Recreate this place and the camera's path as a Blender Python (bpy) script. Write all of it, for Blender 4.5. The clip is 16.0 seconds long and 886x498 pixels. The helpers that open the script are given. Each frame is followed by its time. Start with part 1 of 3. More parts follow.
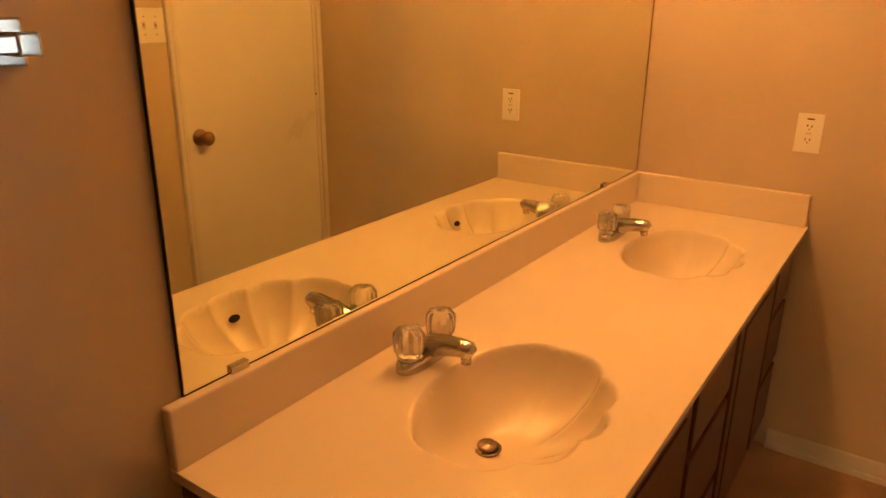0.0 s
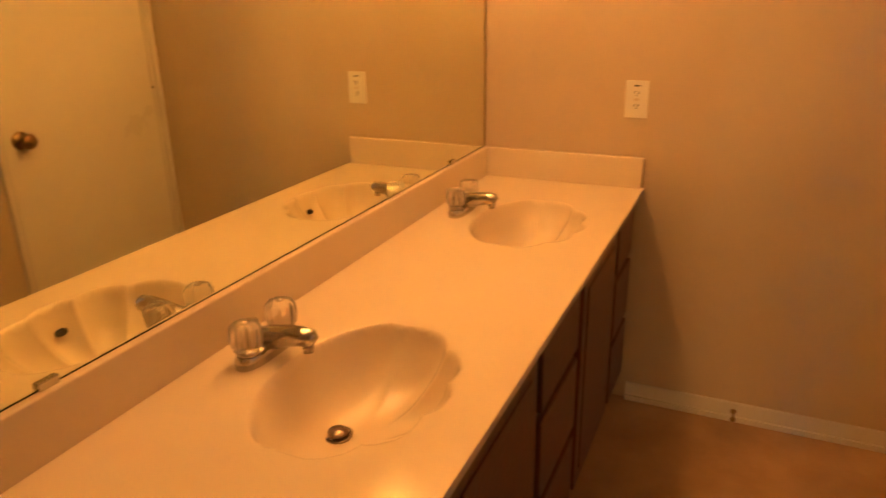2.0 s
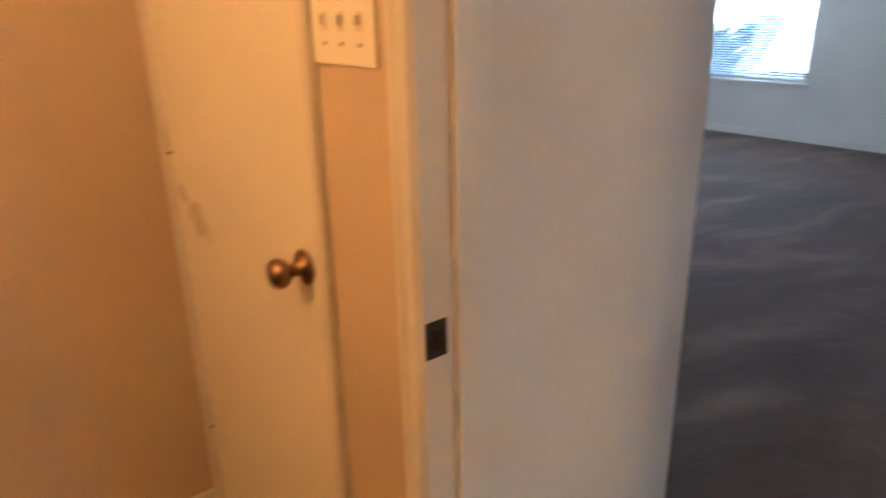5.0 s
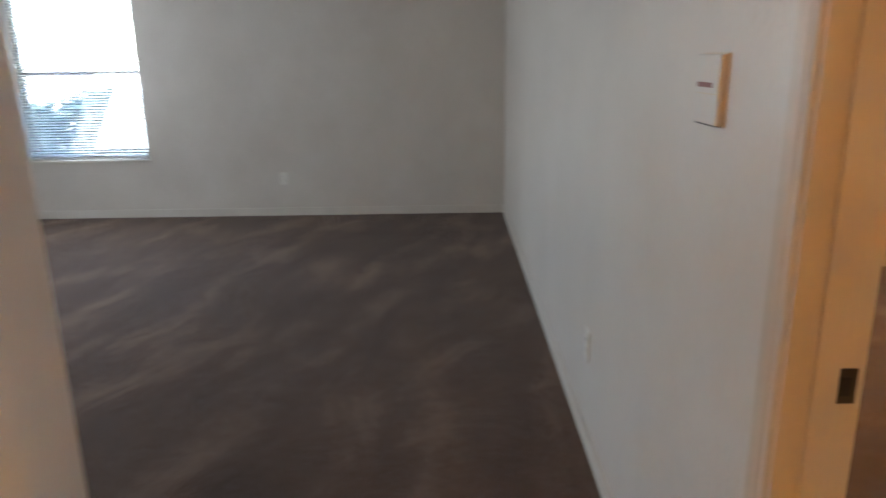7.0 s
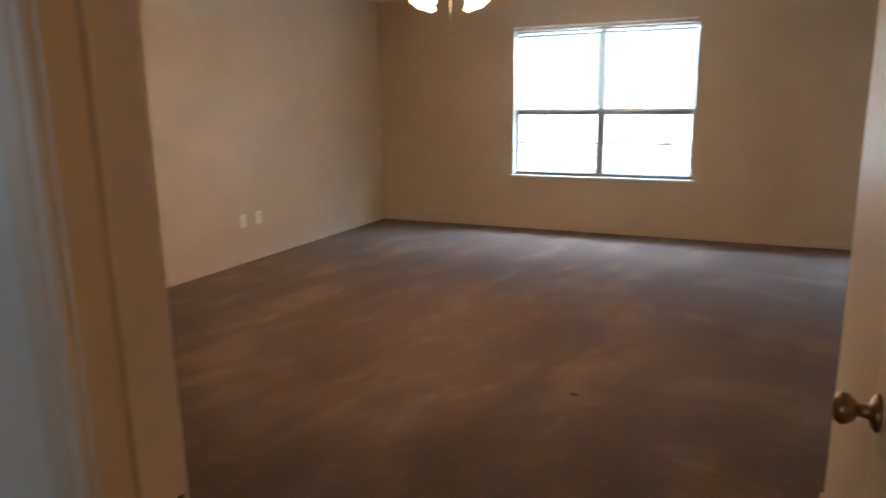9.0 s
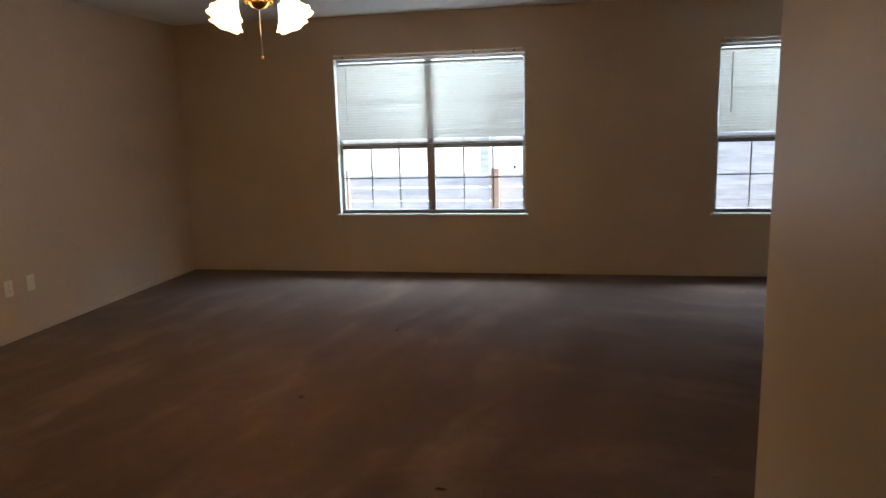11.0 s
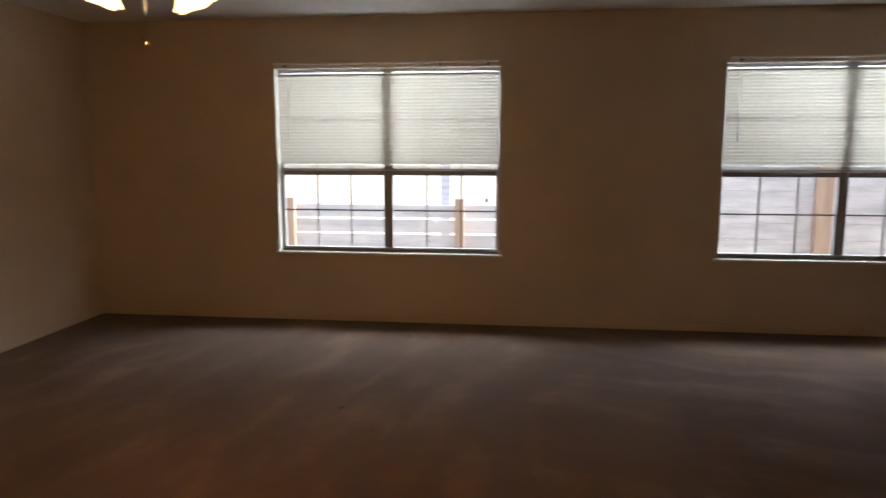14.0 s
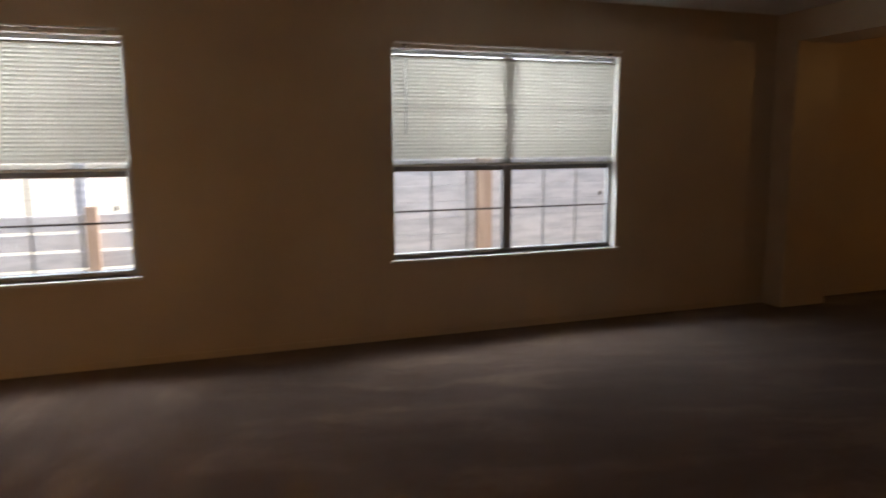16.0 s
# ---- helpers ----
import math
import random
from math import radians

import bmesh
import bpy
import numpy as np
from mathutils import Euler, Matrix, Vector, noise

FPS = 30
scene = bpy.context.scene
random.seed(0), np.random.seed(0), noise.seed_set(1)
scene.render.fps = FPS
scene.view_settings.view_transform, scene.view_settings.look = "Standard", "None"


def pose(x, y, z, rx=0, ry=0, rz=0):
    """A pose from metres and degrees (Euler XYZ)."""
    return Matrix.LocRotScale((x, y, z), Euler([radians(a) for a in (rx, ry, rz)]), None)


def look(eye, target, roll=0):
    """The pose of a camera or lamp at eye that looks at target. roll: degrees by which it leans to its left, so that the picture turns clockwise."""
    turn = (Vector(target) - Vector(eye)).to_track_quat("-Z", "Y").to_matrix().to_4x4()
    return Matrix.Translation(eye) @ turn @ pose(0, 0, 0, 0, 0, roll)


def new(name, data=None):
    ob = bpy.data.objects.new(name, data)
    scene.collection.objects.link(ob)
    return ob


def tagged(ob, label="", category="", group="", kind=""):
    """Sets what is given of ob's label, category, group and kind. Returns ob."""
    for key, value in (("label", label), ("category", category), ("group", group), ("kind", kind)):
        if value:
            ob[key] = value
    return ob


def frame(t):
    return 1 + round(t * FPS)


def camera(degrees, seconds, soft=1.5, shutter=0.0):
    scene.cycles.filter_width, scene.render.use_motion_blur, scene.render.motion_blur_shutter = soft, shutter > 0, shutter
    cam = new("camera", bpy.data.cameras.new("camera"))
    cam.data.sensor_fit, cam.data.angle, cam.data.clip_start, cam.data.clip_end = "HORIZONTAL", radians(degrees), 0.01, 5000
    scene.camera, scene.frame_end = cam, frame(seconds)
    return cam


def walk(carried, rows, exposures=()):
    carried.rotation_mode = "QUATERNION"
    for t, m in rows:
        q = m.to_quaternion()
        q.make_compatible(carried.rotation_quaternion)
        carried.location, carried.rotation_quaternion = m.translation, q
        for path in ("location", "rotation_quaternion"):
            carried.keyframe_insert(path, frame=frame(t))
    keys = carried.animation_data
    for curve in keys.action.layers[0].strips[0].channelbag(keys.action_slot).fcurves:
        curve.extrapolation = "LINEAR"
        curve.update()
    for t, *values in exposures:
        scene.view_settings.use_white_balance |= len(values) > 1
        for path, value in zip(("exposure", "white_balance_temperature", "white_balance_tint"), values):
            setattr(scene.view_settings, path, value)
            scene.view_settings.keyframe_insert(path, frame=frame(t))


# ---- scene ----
cam = camera(64.94, 16.0, 1.5, 0.5)
PATH = [
    (0.0, pose(0.807, -2.352, 1.439, 70.81, -0.55, 34.78)),
    (0.5, pose(0.818, -2.335, 1.438, 70.59, -0.32, 33.09)),
    (1.0, pose(0.837, -2.315, 1.437, 70.24, -0.02, 30.10)),
    (1.5, pose(0.849, -2.310, 1.432, 69.69, 0.47, 29.12)),
    (2.0, pose(0.877, -2.296, 1.421, 69.72, 0.99, 24.08)),
    (2.5, pose(0.897, -2.290, 1.417, 70.32, 1.06, 17.71)),
    (3.0, pose(0.909, -2.262, 1.406, 68.82, 0.47, 11.01)),
    (3.5, pose(0.925, -2.132, 1.407, 68.55, 1.77, 0.25)),
    (4.0, pose(0.929, -1.967, 1.405, 69.27, 2.57, -11.88)),
    (4.5, pose(0.965, -1.860, 1.394, 68.63, 2.10, -23.73)),
    (4.7, pose(0.960, -1.807, 1.392, 69.10, 1.71, -29.83)),
    (6.8, pose(1.453, -1.440, 1.432, 74.77, 0.90, -85.81)),
    (7.0, pose(1.499, -1.439, 1.425, 74.54, 0.95, -89.53)),
    (7.5, pose(1.637, -1.445, 1.419, 75.53, 0.41, -108.38)),
    (8.0, pose(1.775, -1.442, 1.420, 76.03, 1.36, -124.69)),
    (8.5, pose(1.852, -1.453, 1.444, 76.37, 1.21, -142.20)),
    (9.0, pose(1.841, -1.490, 1.433, 77.67, 0.83, -154.83)),
    (9.5, pose(1.926, -1.610, 1.438, 79.28, 2.74, -160.46)),
    (10.0, pose(2.008, -1.748, 1.441, 80.34, 2.82, -168.88)),
    (10.2, pose(2.035, -1.810, 1.446, 79.65, 1.90, -170.10)),
    (12.3, pose(2.192, -2.480, 1.477, 81.01, -0.45, -166.75)),
    (12.5, pose(2.205, -2.539, 1.478, 81.34, -0.25, -165.60)),
    (13.0, pose(2.222, -2.666, 1.462, 79.89, 0.09, -163.64)),
    (13.5, pose(2.290, -2.881, 1.448, 80.99, 0.03, -166.03)),
    (14.0, pose(2.329, -3.098, 1.456, 81.73, -0.00, -173.09)),
    (14.5, pose(2.327, -3.273, 1.445, 80.45, 0.56, -178.76)),
    (15.0, pose(2.281, -3.570, 1.430, 80.98, 1.35, -185.56)),
    (15.5, pose(2.238, -3.739, 1.418, 79.40, 0.87, -190.55)),
    (16.0, pose(2.190, -3.914, 1.416, 81.56, 0.33, -199.72)),
]
walk(cam, PATH, exposures=(
    (0, 4.05, 6500, 10), (3.4, 4.05, 6500, 10), (4.0, 4.20, 5800, 5), (4.7, 4.40, 5000, 6), (6.8, 4.20, 6050, 10), (7.5, 4.48, 5800, 6), (8.0, 4.27, 5700, 4), (8.5, 3.72, 5550, 2),
    (9.0, 3.05, 5200, 2), (9.6, 2.55, 5050, 0), (10.2, 2.04, 5250, 1), (12.3, 1.73, 6500, 13), (13.8, 1.60, 6750, 13), (16, 1.33, 6950, 14)))

# ---- world and light ----
world = bpy.data.worlds.new("world")
scene.world = world
world.use_nodes = True
wn = world.node_tree
sky = wn.nodes.new("ShaderNodeTexSky")
sky.sky_type = 'NISHITA'
sky.sun_disc = False
sky.sun_elevation = radians(48)
sky.sun_rotation = radians(275)
wn.nodes["Background"].inputs[1].default_value = 0.15
wn.links.new(sky.outputs[0], wn.nodes["Background"].inputs[0])

sun = new("sun", bpy.data.lights.new("sun", 'SUN'))
sun.data.energy = 5.0
sun.data.angle = radians(0.5)
sun.data.color = (1.0, 0.95, 0.88)
sun.matrix_world = look((0, 0, 0), (0.66, 0.04, -0.74))


def lamp(name, place, watts, colour, radius):
    ob = new(name, bpy.data.lights.new(name, 'POINT'))
    ob.data.energy, ob.data.color, ob.data.shadow_soft_size = watts, colour, radius
    ob.location = place
    return ob


BULB_BATH = (1.0, 0.405, 0.088)
BULB_FAN = (1.0, 0.53, 0.17)
for i in range(4):
    lamp("vanity_bulb_light", (0.19, -1.36 + 0.30 * i, 2.03), 0.60, BULB_BATH, 0.045)


# daylight of the wide north window of the front room
day = new("north_window_daylight", bpy.data.lights.new("north_window_daylight", 'AREA'))
day.data.shape = 'RECTANGLE'
day.data.size, day.data.size_y = 2.6, 1.35
day.data.energy = 5.2
day.data.color = (0.96, 0.97, 1.0)
day.matrix_world = look((5.0, 3.19, 1.35), (5.0, 0.0, 0.9))


# daylight of the east window of the front room
east_day = new("east_window_daylight", bpy.data.lights.new("east_window_daylight", 'AREA'))
east_day.data.shape = 'RECTANGLE'
east_day.data.size, east_day.data.size_y = 1.08, 1.40
east_day.data.energy = 1.5
east_day.data.color = (0.90, 0.96, 1.0)
east_day.matrix_world = look((7.92, 1.925, 1.32), (4.0, 0.6, 0.7))

# lamp of the room past the nib
lamp("far_room_light", (-4.9, -6.4, 2.20), 3.4, BULB_FAN, 0.06)

# sky light that comes in under the half-drawn blinds
for x in (3.483, -0.094):
    sky_lamp = new("window_daylight", bpy.data.lights.new("window_daylight", 'AREA'))
    sky_lamp.data.shape = 'RECTANGLE'
    sky_lamp.data.size, sky_lamp.data.size_y = 1.7, 0.60
    sky_lamp.data.energy = 23.0
    sky_lamp.data.color = (0.80, 0.90, 1.0)
    sky_lamp.matrix_world = look((x, -9.50, 1.82), (x, -7.4, 0.55))

# ---- materials ----
def mat(name, colour, rough=0.6, metal=0.0, **more):
    m = bpy.data.materials.new(name)
    m.use_nodes = True
    b = m.node_tree.nodes["Principled BSDF"]
    b.inputs["Base Color"].default_value = (*colour, 1)
    b.inputs["Roughness"].default_value = rough
    b.inputs["Metallic"].default_value = metal
    for key, value in more.items():
        b.inputs[key.replace("_", " ")].default_value = value
    return m


def node(m, kind, **values):
    n = m.node_tree.nodes.new(kind)
    for key, value in values.items():
        n.inputs[key.replace("_", " ")].default_value = value
    return n


def wire(m, a, b):
    m.node_tree.links.new(a, b)


def mottled(name, dark, light, rough, scale, bump_scale, bump, stretch=(1, 1, 1), detail=5.0, rough_var=0.08, spread=(0.3, 0.7), **more):
    """Paint, carpet and the like: colour drifting at one scale, relief at a finer one."""
    m = mat(name, light, rough, **more)
    b = m.node_tree.nodes["Principled BSDF"]
    co = node(m, "ShaderNodeTexCoord")
    mp = node(m, "ShaderNodeMapping")
    mp.inputs["Scale"].default_value = stretch
    wire(m, co.outputs["Object"], mp.inputs["Vector"])
    n1 = node(m, "ShaderNodeTexNoise", Scale=scale, Detail=detail, Roughness=0.6)
    wire(m, mp.outputs[0], n1.inputs["Vector"])
    ramp = node(m, "ShaderNodeValToRGB")
    ramp.color_ramp.elements[0].position, ramp.color_ramp.elements[1].position = spread
    ramp.color_ramp.elements[0].color = (*dark, 1)
    ramp.color_ramp.elements[1].color = (*light, 1)
    wire(m, n1.outputs[0], ramp.inputs[0])
    wire(m, ramp.outputs[0], b.inputs["Base Color"])
    n2 = node(m, "ShaderNodeTexNoise", Scale=bump_scale, Detail=3.0)
    wire(m, co.outputs["Object"], n2.inputs["Vector"])
    bp = node(m, "ShaderNodeBump", Strength=bump, Distance=0.01)
    wire(m, n2.outputs[0], bp.inputs["Height"])
    wire(m, bp.outputs[0], b.inputs["Normal"])
    mr = node(m, "ShaderNodeMapRange")
    mr.inputs["To Min"].default_value = rough - rough_var
    mr.inputs["To Max"].default_value = rough + rough_var
    wire(m, n1.outputs[0], mr.inputs["Value"])
    wire(m, mr.outputs[0], b.inputs["Roughness"])
    return m


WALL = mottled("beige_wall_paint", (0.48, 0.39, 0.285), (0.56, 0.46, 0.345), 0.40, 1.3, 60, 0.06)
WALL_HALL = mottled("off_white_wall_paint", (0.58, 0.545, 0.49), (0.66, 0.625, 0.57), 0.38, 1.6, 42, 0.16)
CEIL = mottled("white_ceiling_texture", (0.66, 0.65, 0.62), (0.74, 0.73, 0.70), 0.9, 2.0, 70, 0.5)
TRIM = mottled("white_trim_paint", (0.60, 0.57, 0.51), (0.68, 0.65, 0.59), 0.35, 3.0, 30, 0.05)
DOOR = mottled("white_door_paint", (0.68, 0.65, 0.58), (0.74, 0.71, 0.64), 0.30, 1.5, 14, 0.03)
# white door paint darkened and yellowed for the weaker, warmer light on the leaf
DOOR_DIMMED = mottled("dimmed_door_paint", (0.52, 0.435, 0.305), (0.58, 0.49, 0.35), 0.30, 1.5, 14, 0.04, stretch=(3, 3, 0.4))
# white trim darkened to offset the strong lamplight on door_3's frame
TRIM_DIMMED = mottled("dimmed_trim_paint", (0.50, 0.455, 0.385), (0.575, 0.53, 0.455), 0.35, 3.0, 30, 0.05)
MARBLE = mottled("almond_cultured_marble", (0.68, 0.58, 0.45), (0.72, 0.62, 0.49), 0.16, 2.5, 8, 0.01, rough_var=0.02)
WOOD = mottled("red_brown_oak", (0.080, 0.027, 0.015), (0.135, 0.048, 0.027), 0.42, 9.0, 60, 0.12, stretch=(6, 6, 0.5))
WOOD_DARK = mottled("dark_oak_frame", (0.06, 0.022, 0.012), (0.10, 0.04, 0.02), 0.45, 9.0, 60, 0.12, stretch=(6, 6, 0.5))
VINYL = mottled("tan_vinyl_floor", (0.25, 0.15, 0.085), (0.42, 0.275, 0.165), 0.36, 2.6, 35, 0.06)
FENCE = mottled("weathered_fence_wood", (0.40, 0.41, 0.46), (0.64, 0.63, 0.67), 0.85, 3.0, 40, 0.3, stretch=(0.7, 3, 5), spread=(0.25, 0.6))
POST = mottled("cedar_post_wood", (0.38, 0.265, 0.205), (0.50, 0.37, 0.30), 0.8, 4.0, 40, 0.3, stretch=(4, 4, 0.4))
GROUND = mottled("dry_yard_ground", (0.26, 0.24, 0.20), (0.42, 0.39, 0.33), 0.95, 0.8, 20, 0.5)
CHROME = mat("chrome", (0.52, 0.50, 0.47), 0.13, 1.0)
BRONZE = mat("antique_brass", (0.30, 0.20, 0.11), 0.28, 1.0)
# chrome turned bronze and darkened for the shade down in the bowls
DRAIN_METAL = mat("shaded_bronze_chrome", (0.27, 0.215, 0.18), 0.25, 1.0)
BRASS = mat("polished_brass", (0.75, 0.50, 0.18), 0.2, 1.0)
DARKMETAL = mat("dark_bronze_metal", (0.07, 0.055, 0.045), 0.4, 1.0)
HOLE = mat("dark_opening", (0.012, 0.010, 0.008), 0.8)
PLASTIC = mat("white_plastic", (0.74, 0.72, 0.66), 0.35)
PLASTIC_ALMOND = mat("almond_plastic", (0.62, 0.55, 0.44), 0.4)
PLASTIC_GREY = mat("aged_white_plastic", (0.62, 0.60, 0.56), 0.4)
RED = mat("faded_red_print", (0.26, 0.12, 0.11), 0.6)
MIRROR = mat("mirror_silver", (0.86, 0.885, 0.69), 0.015, 1.0)
ALU = mat("grey_window_frame", (0.42, 0.43, 0.44), 0.45, 0.6)
BRONZE_FRAME = mat("dark_window_frame", (0.10, 0.085, 0.08), 0.55, 0.0)
MULLION = mat("brown_grey_mullion", (0.26, 0.24, 0.24), 0.5, 0.0)
ACRYLIC = mat("clear_acrylic", (0.93, 0.90, 0.86), 0.08, 0.0, Transmission_Weight=0.85, IOR=1.42)
GLASS = mat("window_glass", (0.97, 0.99, 0.98), 0.0, 0.0, Transmission_Weight=1.0, IOR=1.02)
BLADE = mottled("cherry_blade", (0.20, 0.05, 0.02), (0.30, 0.09, 0.035), 0.35, 8.0, 40, 0.05, stretch=(1, 8, 1))
SLAT = mat("white_blind_slat", (0.66, 0.65, 0.61), 0.45, 0.0)
SHADE = mat("frosted_lamp_glass", (0.95, 0.88, 0.75), 0.4)
SHADE.node_tree.nodes["Principled BSDF"].inputs["Emission Color"].default_value = (1.0, 0.66, 0.29, 1)
SHADE.node_tree.nodes["Principled BSDF"].inputs["Emission Strength"].default_value = 1.3
BULB = mat("lit_bulb", (1, 0.8, 0.5), 0.4)
BULB.node_tree.nodes["Principled BSDF"].inputs["Emission Color"].default_value = (1.0, 0.6, 0.25, 1)
BULB.node_tree.nodes["Principled BSDF"].inputs["Emission Strength"].default_value = 1.0
LEAF = mottled("garden_leaves", (0.08, 0.12, 0.095), (0.14, 0.19, 0.155), 0.4, 3.0, 30, 0.2)
BARK = mottled("tree_bark", (0.07, 0.05, 0.035), (0.14, 0.10, 0.07), 0.9, 8, 40, 0.6)

# translucent slats: part of the daylight comes through
nt = SLAT.node_tree
tr = nt.nodes.new("ShaderNodeBsdfTranslucent")
tr.inputs["Color"].default_value = (0.82, 0.75, 0.61, 1)
mx = nt.nodes.new("ShaderNodeMixShader")
mx.inputs[0].default_value = 0.039
nt.links.new(nt.nodes["Principled BSDF"].outputs[0], mx.inputs[1])
nt.links.new(tr.outputs[0], mx.inputs[2])
nt.links.new(mx.outputs[0], nt.nodes["Material Output"].inputs[0])


def math_node(m, op, a, b):
    """Math node on two sockets or numbers."""
    n = node(m, "ShaderNodeMath")
    n.operation = op
    for i, v in enumerate((a, b)):
        if isinstance(v, (int, float)):
            n.inputs[i].default_value = v
        else:
            wire(m, v, n.inputs[i])
    return n.outputs[0]


def carpet_material():
    """Cut pile: brushed strokes that run one way or the other from room to room, clouds of wear and single tufts."""
    m = mat("brown_carpet", (0.15, 0.09, 0.06), 0.95)
    b = m.node_tree.nodes["Principled BSDF"]
    b.inputs["Sheen Weight"].default_value = 0.16
    b.inputs["Sheen Roughness"].default_value = 0.5
    b.inputs["Specular IOR Level"].default_value = 0.1
    co = node(m, "ShaderNodeTexCoord").outputs["Object"]
    wander = node(m, "ShaderNodeTexNoise", Scale=1.1, Detail=2.0)
    wire(m, co, wander.inputs["Vector"])
    bend = node(m, "ShaderNodeVectorMath")
    bend.operation = 'MULTIPLY_ADD'
    bend.inputs[1].default_value = (0.5, 0.5, 0.0)
    wire(m, wander.outputs["Color"], bend.inputs[0])
    wire(m, co, bend.inputs[2])

    def strokes(degrees, along, across):
        turn = node(m, "ShaderNodeMapping")
        turn.inputs["Rotation"].default_value = (0, 0, radians(-degrees))
        wire(m, bend.outputs[0], turn.inputs["Vector"])
        stretch = node(m, "ShaderNodeMapping")
        stretch.inputs["Scale"].default_value = (along, across, 1)
        wire(m, turn.outputs[0], stretch.inputs["Vector"])
        n = node(m, "ShaderNodeTexNoise", Scale=1.0, Detail=4.0, Roughness=0.55, Distortion=0.35)
        wire(m, stretch.outputs[0], n.inputs["Vector"])
        return n.outputs[0]

    # strokes run to the windows in the east of the big room, and across everywhere else
    xyz = node(m, "ShaderNodeSeparateXYZ")
    wire(m, co, xyz.inputs[0])
    east = node(m, "ShaderNodeMapRange")
    east.interpolation_type = 'SMOOTHSTEP'
    east.inputs["From Min"].default_value, east.inputs["From Max"].default_value = 1.4, 3.0
    wire(m, xyz.outputs[0], east.inputs["Value"])
    south = node(m, "ShaderNodeMapRange")
    south.interpolation_type = 'SMOOTHSTEP'
    south.inputs["From Min"].default_value, south.inputs["From Max"].default_value = -2.2, -3.2
    wire(m, xyz.outputs[1], south.inputs["Value"])
    pick = node(m, "ShaderNodeMix")
    wire(m, math_node(m, 'MULTIPLY', east.outputs[0], south.outputs[0]), pick.inputs[0])
    wire(m, strokes(-14, 0.75, 3.2), pick.inputs[2])
    wire(m, strokes(-102, 0.8, 3.4), pick.inputs[3])
    cloud = node(m, "ShaderNodeTexNoise", Scale=1.7, Detail=5.0, Roughness=0.6)
    wire(m, co, cloud.inputs["Vector"])
    clump = node(m, "ShaderNodeTexNoise", Scale=16.0, Detail=4.0, Roughness=0.65)
    wire(m, co, clump.inputs["Vector"])
    mixed = math_node(m, 'ADD', math_node(m, 'ADD', math_node(m, 'MULTIPLY', pick.outputs[0], 0.55), math_node(m, 'MULTIPLY', cloud.outputs[0], 0.33)),
                      math_node(m, 'MULTIPLY', clump.outputs[0], 0.12))
    # pile marks have less contrast in the big room
    strength = node(m, "ShaderNodeMapRange")
    strength.inputs["To Min"].default_value, strength.inputs["To Max"].default_value = 1.05, 0.85
    wire(m, south.outputs[0], strength.inputs["Value"])
    shown = math_node(m, 'ADD', math_node(m, 'MULTIPLY', math_node(m, 'SUBTRACT', mixed, 0.505), strength.outputs[0]), 0.505)
    ramp = node(m, "ShaderNodeValToRGB")
    el = ramp.color_ramp.elements
    el[0].position, el[1].position = 0.40, 0.64
    el[0].color, el[1].color = (0.088, 0.050, 0.032, 1), (0.250, 0.162, 0.114, 1)
    mean = el.new(0.515)
    mean.color = (0.128, 0.076, 0.050, 1)
    wire(m, shown, ramp.inputs[0])
    fine = node(m, "ShaderNodeTexNoise", Scale=240.0, Detail=2.0)
    wire(m, co, fine.inputs["Vector"])
    mul = node(m, "ShaderNodeMixRGB")
    mul.blend_type = 'MULTIPLY'
    mul.inputs[0].default_value = 0.55
    wire(m, ramp.outputs[0], mul.inputs[1])
    wire(m, fine.outputs[0], mul.inputs[2])
    wire(m, mul.outputs[0], b.inputs["Base Color"])
    coarse = node(m, "ShaderNodeBump", Strength=0.55, Distance=0.05)
    wire(m, shown, coarse.inputs["Height"])
    tuft = node(m, "ShaderNodeBump", Strength=0.6, Distance=0.012)
    wire(m, math_node(m, 'ADD', clump.outputs[0], fine.outputs[0]), tuft.inputs["Height"])
    wire(m, coarse.outputs[0], tuft.inputs["Normal"])
    wire(m, tuft.outputs[0], b.inputs["Normal"])
    return m


CARPET = carpet_material()


# ---- mesh helpers ----
def box_into(bm, x0, x1, y0, y1, z0, z1):
    v = [bm.verts.new((x, y, z)) for z in (z0, z1) for y in (y0, y1) for x in (x0, x1)]
    for f in ((0, 2, 3, 1), (4, 5, 7, 6), (0, 1, 5, 4), (2, 6, 7, 3), (0, 4, 6, 2), (1, 3, 7, 5)):
        bm.faces.new([v[i] for i in f])
    return v


def box(x0, x1, y0, y1, z0, z1, bevel=0.0, segments=2):
    bm = bmesh.new()
    box_into(bm, x0, x1, y0, y1, z0, z1)
    if bevel:
        bmesh.ops.bevel(bm, geom=list(bm.edges), offset=bevel, segments=segments, profile=0.7, affect='EDGES')
    return bm


def boxes(*parts):
    bm = bmesh.new()
    for p in parts:
        box_into(bm, *p)
    return bm


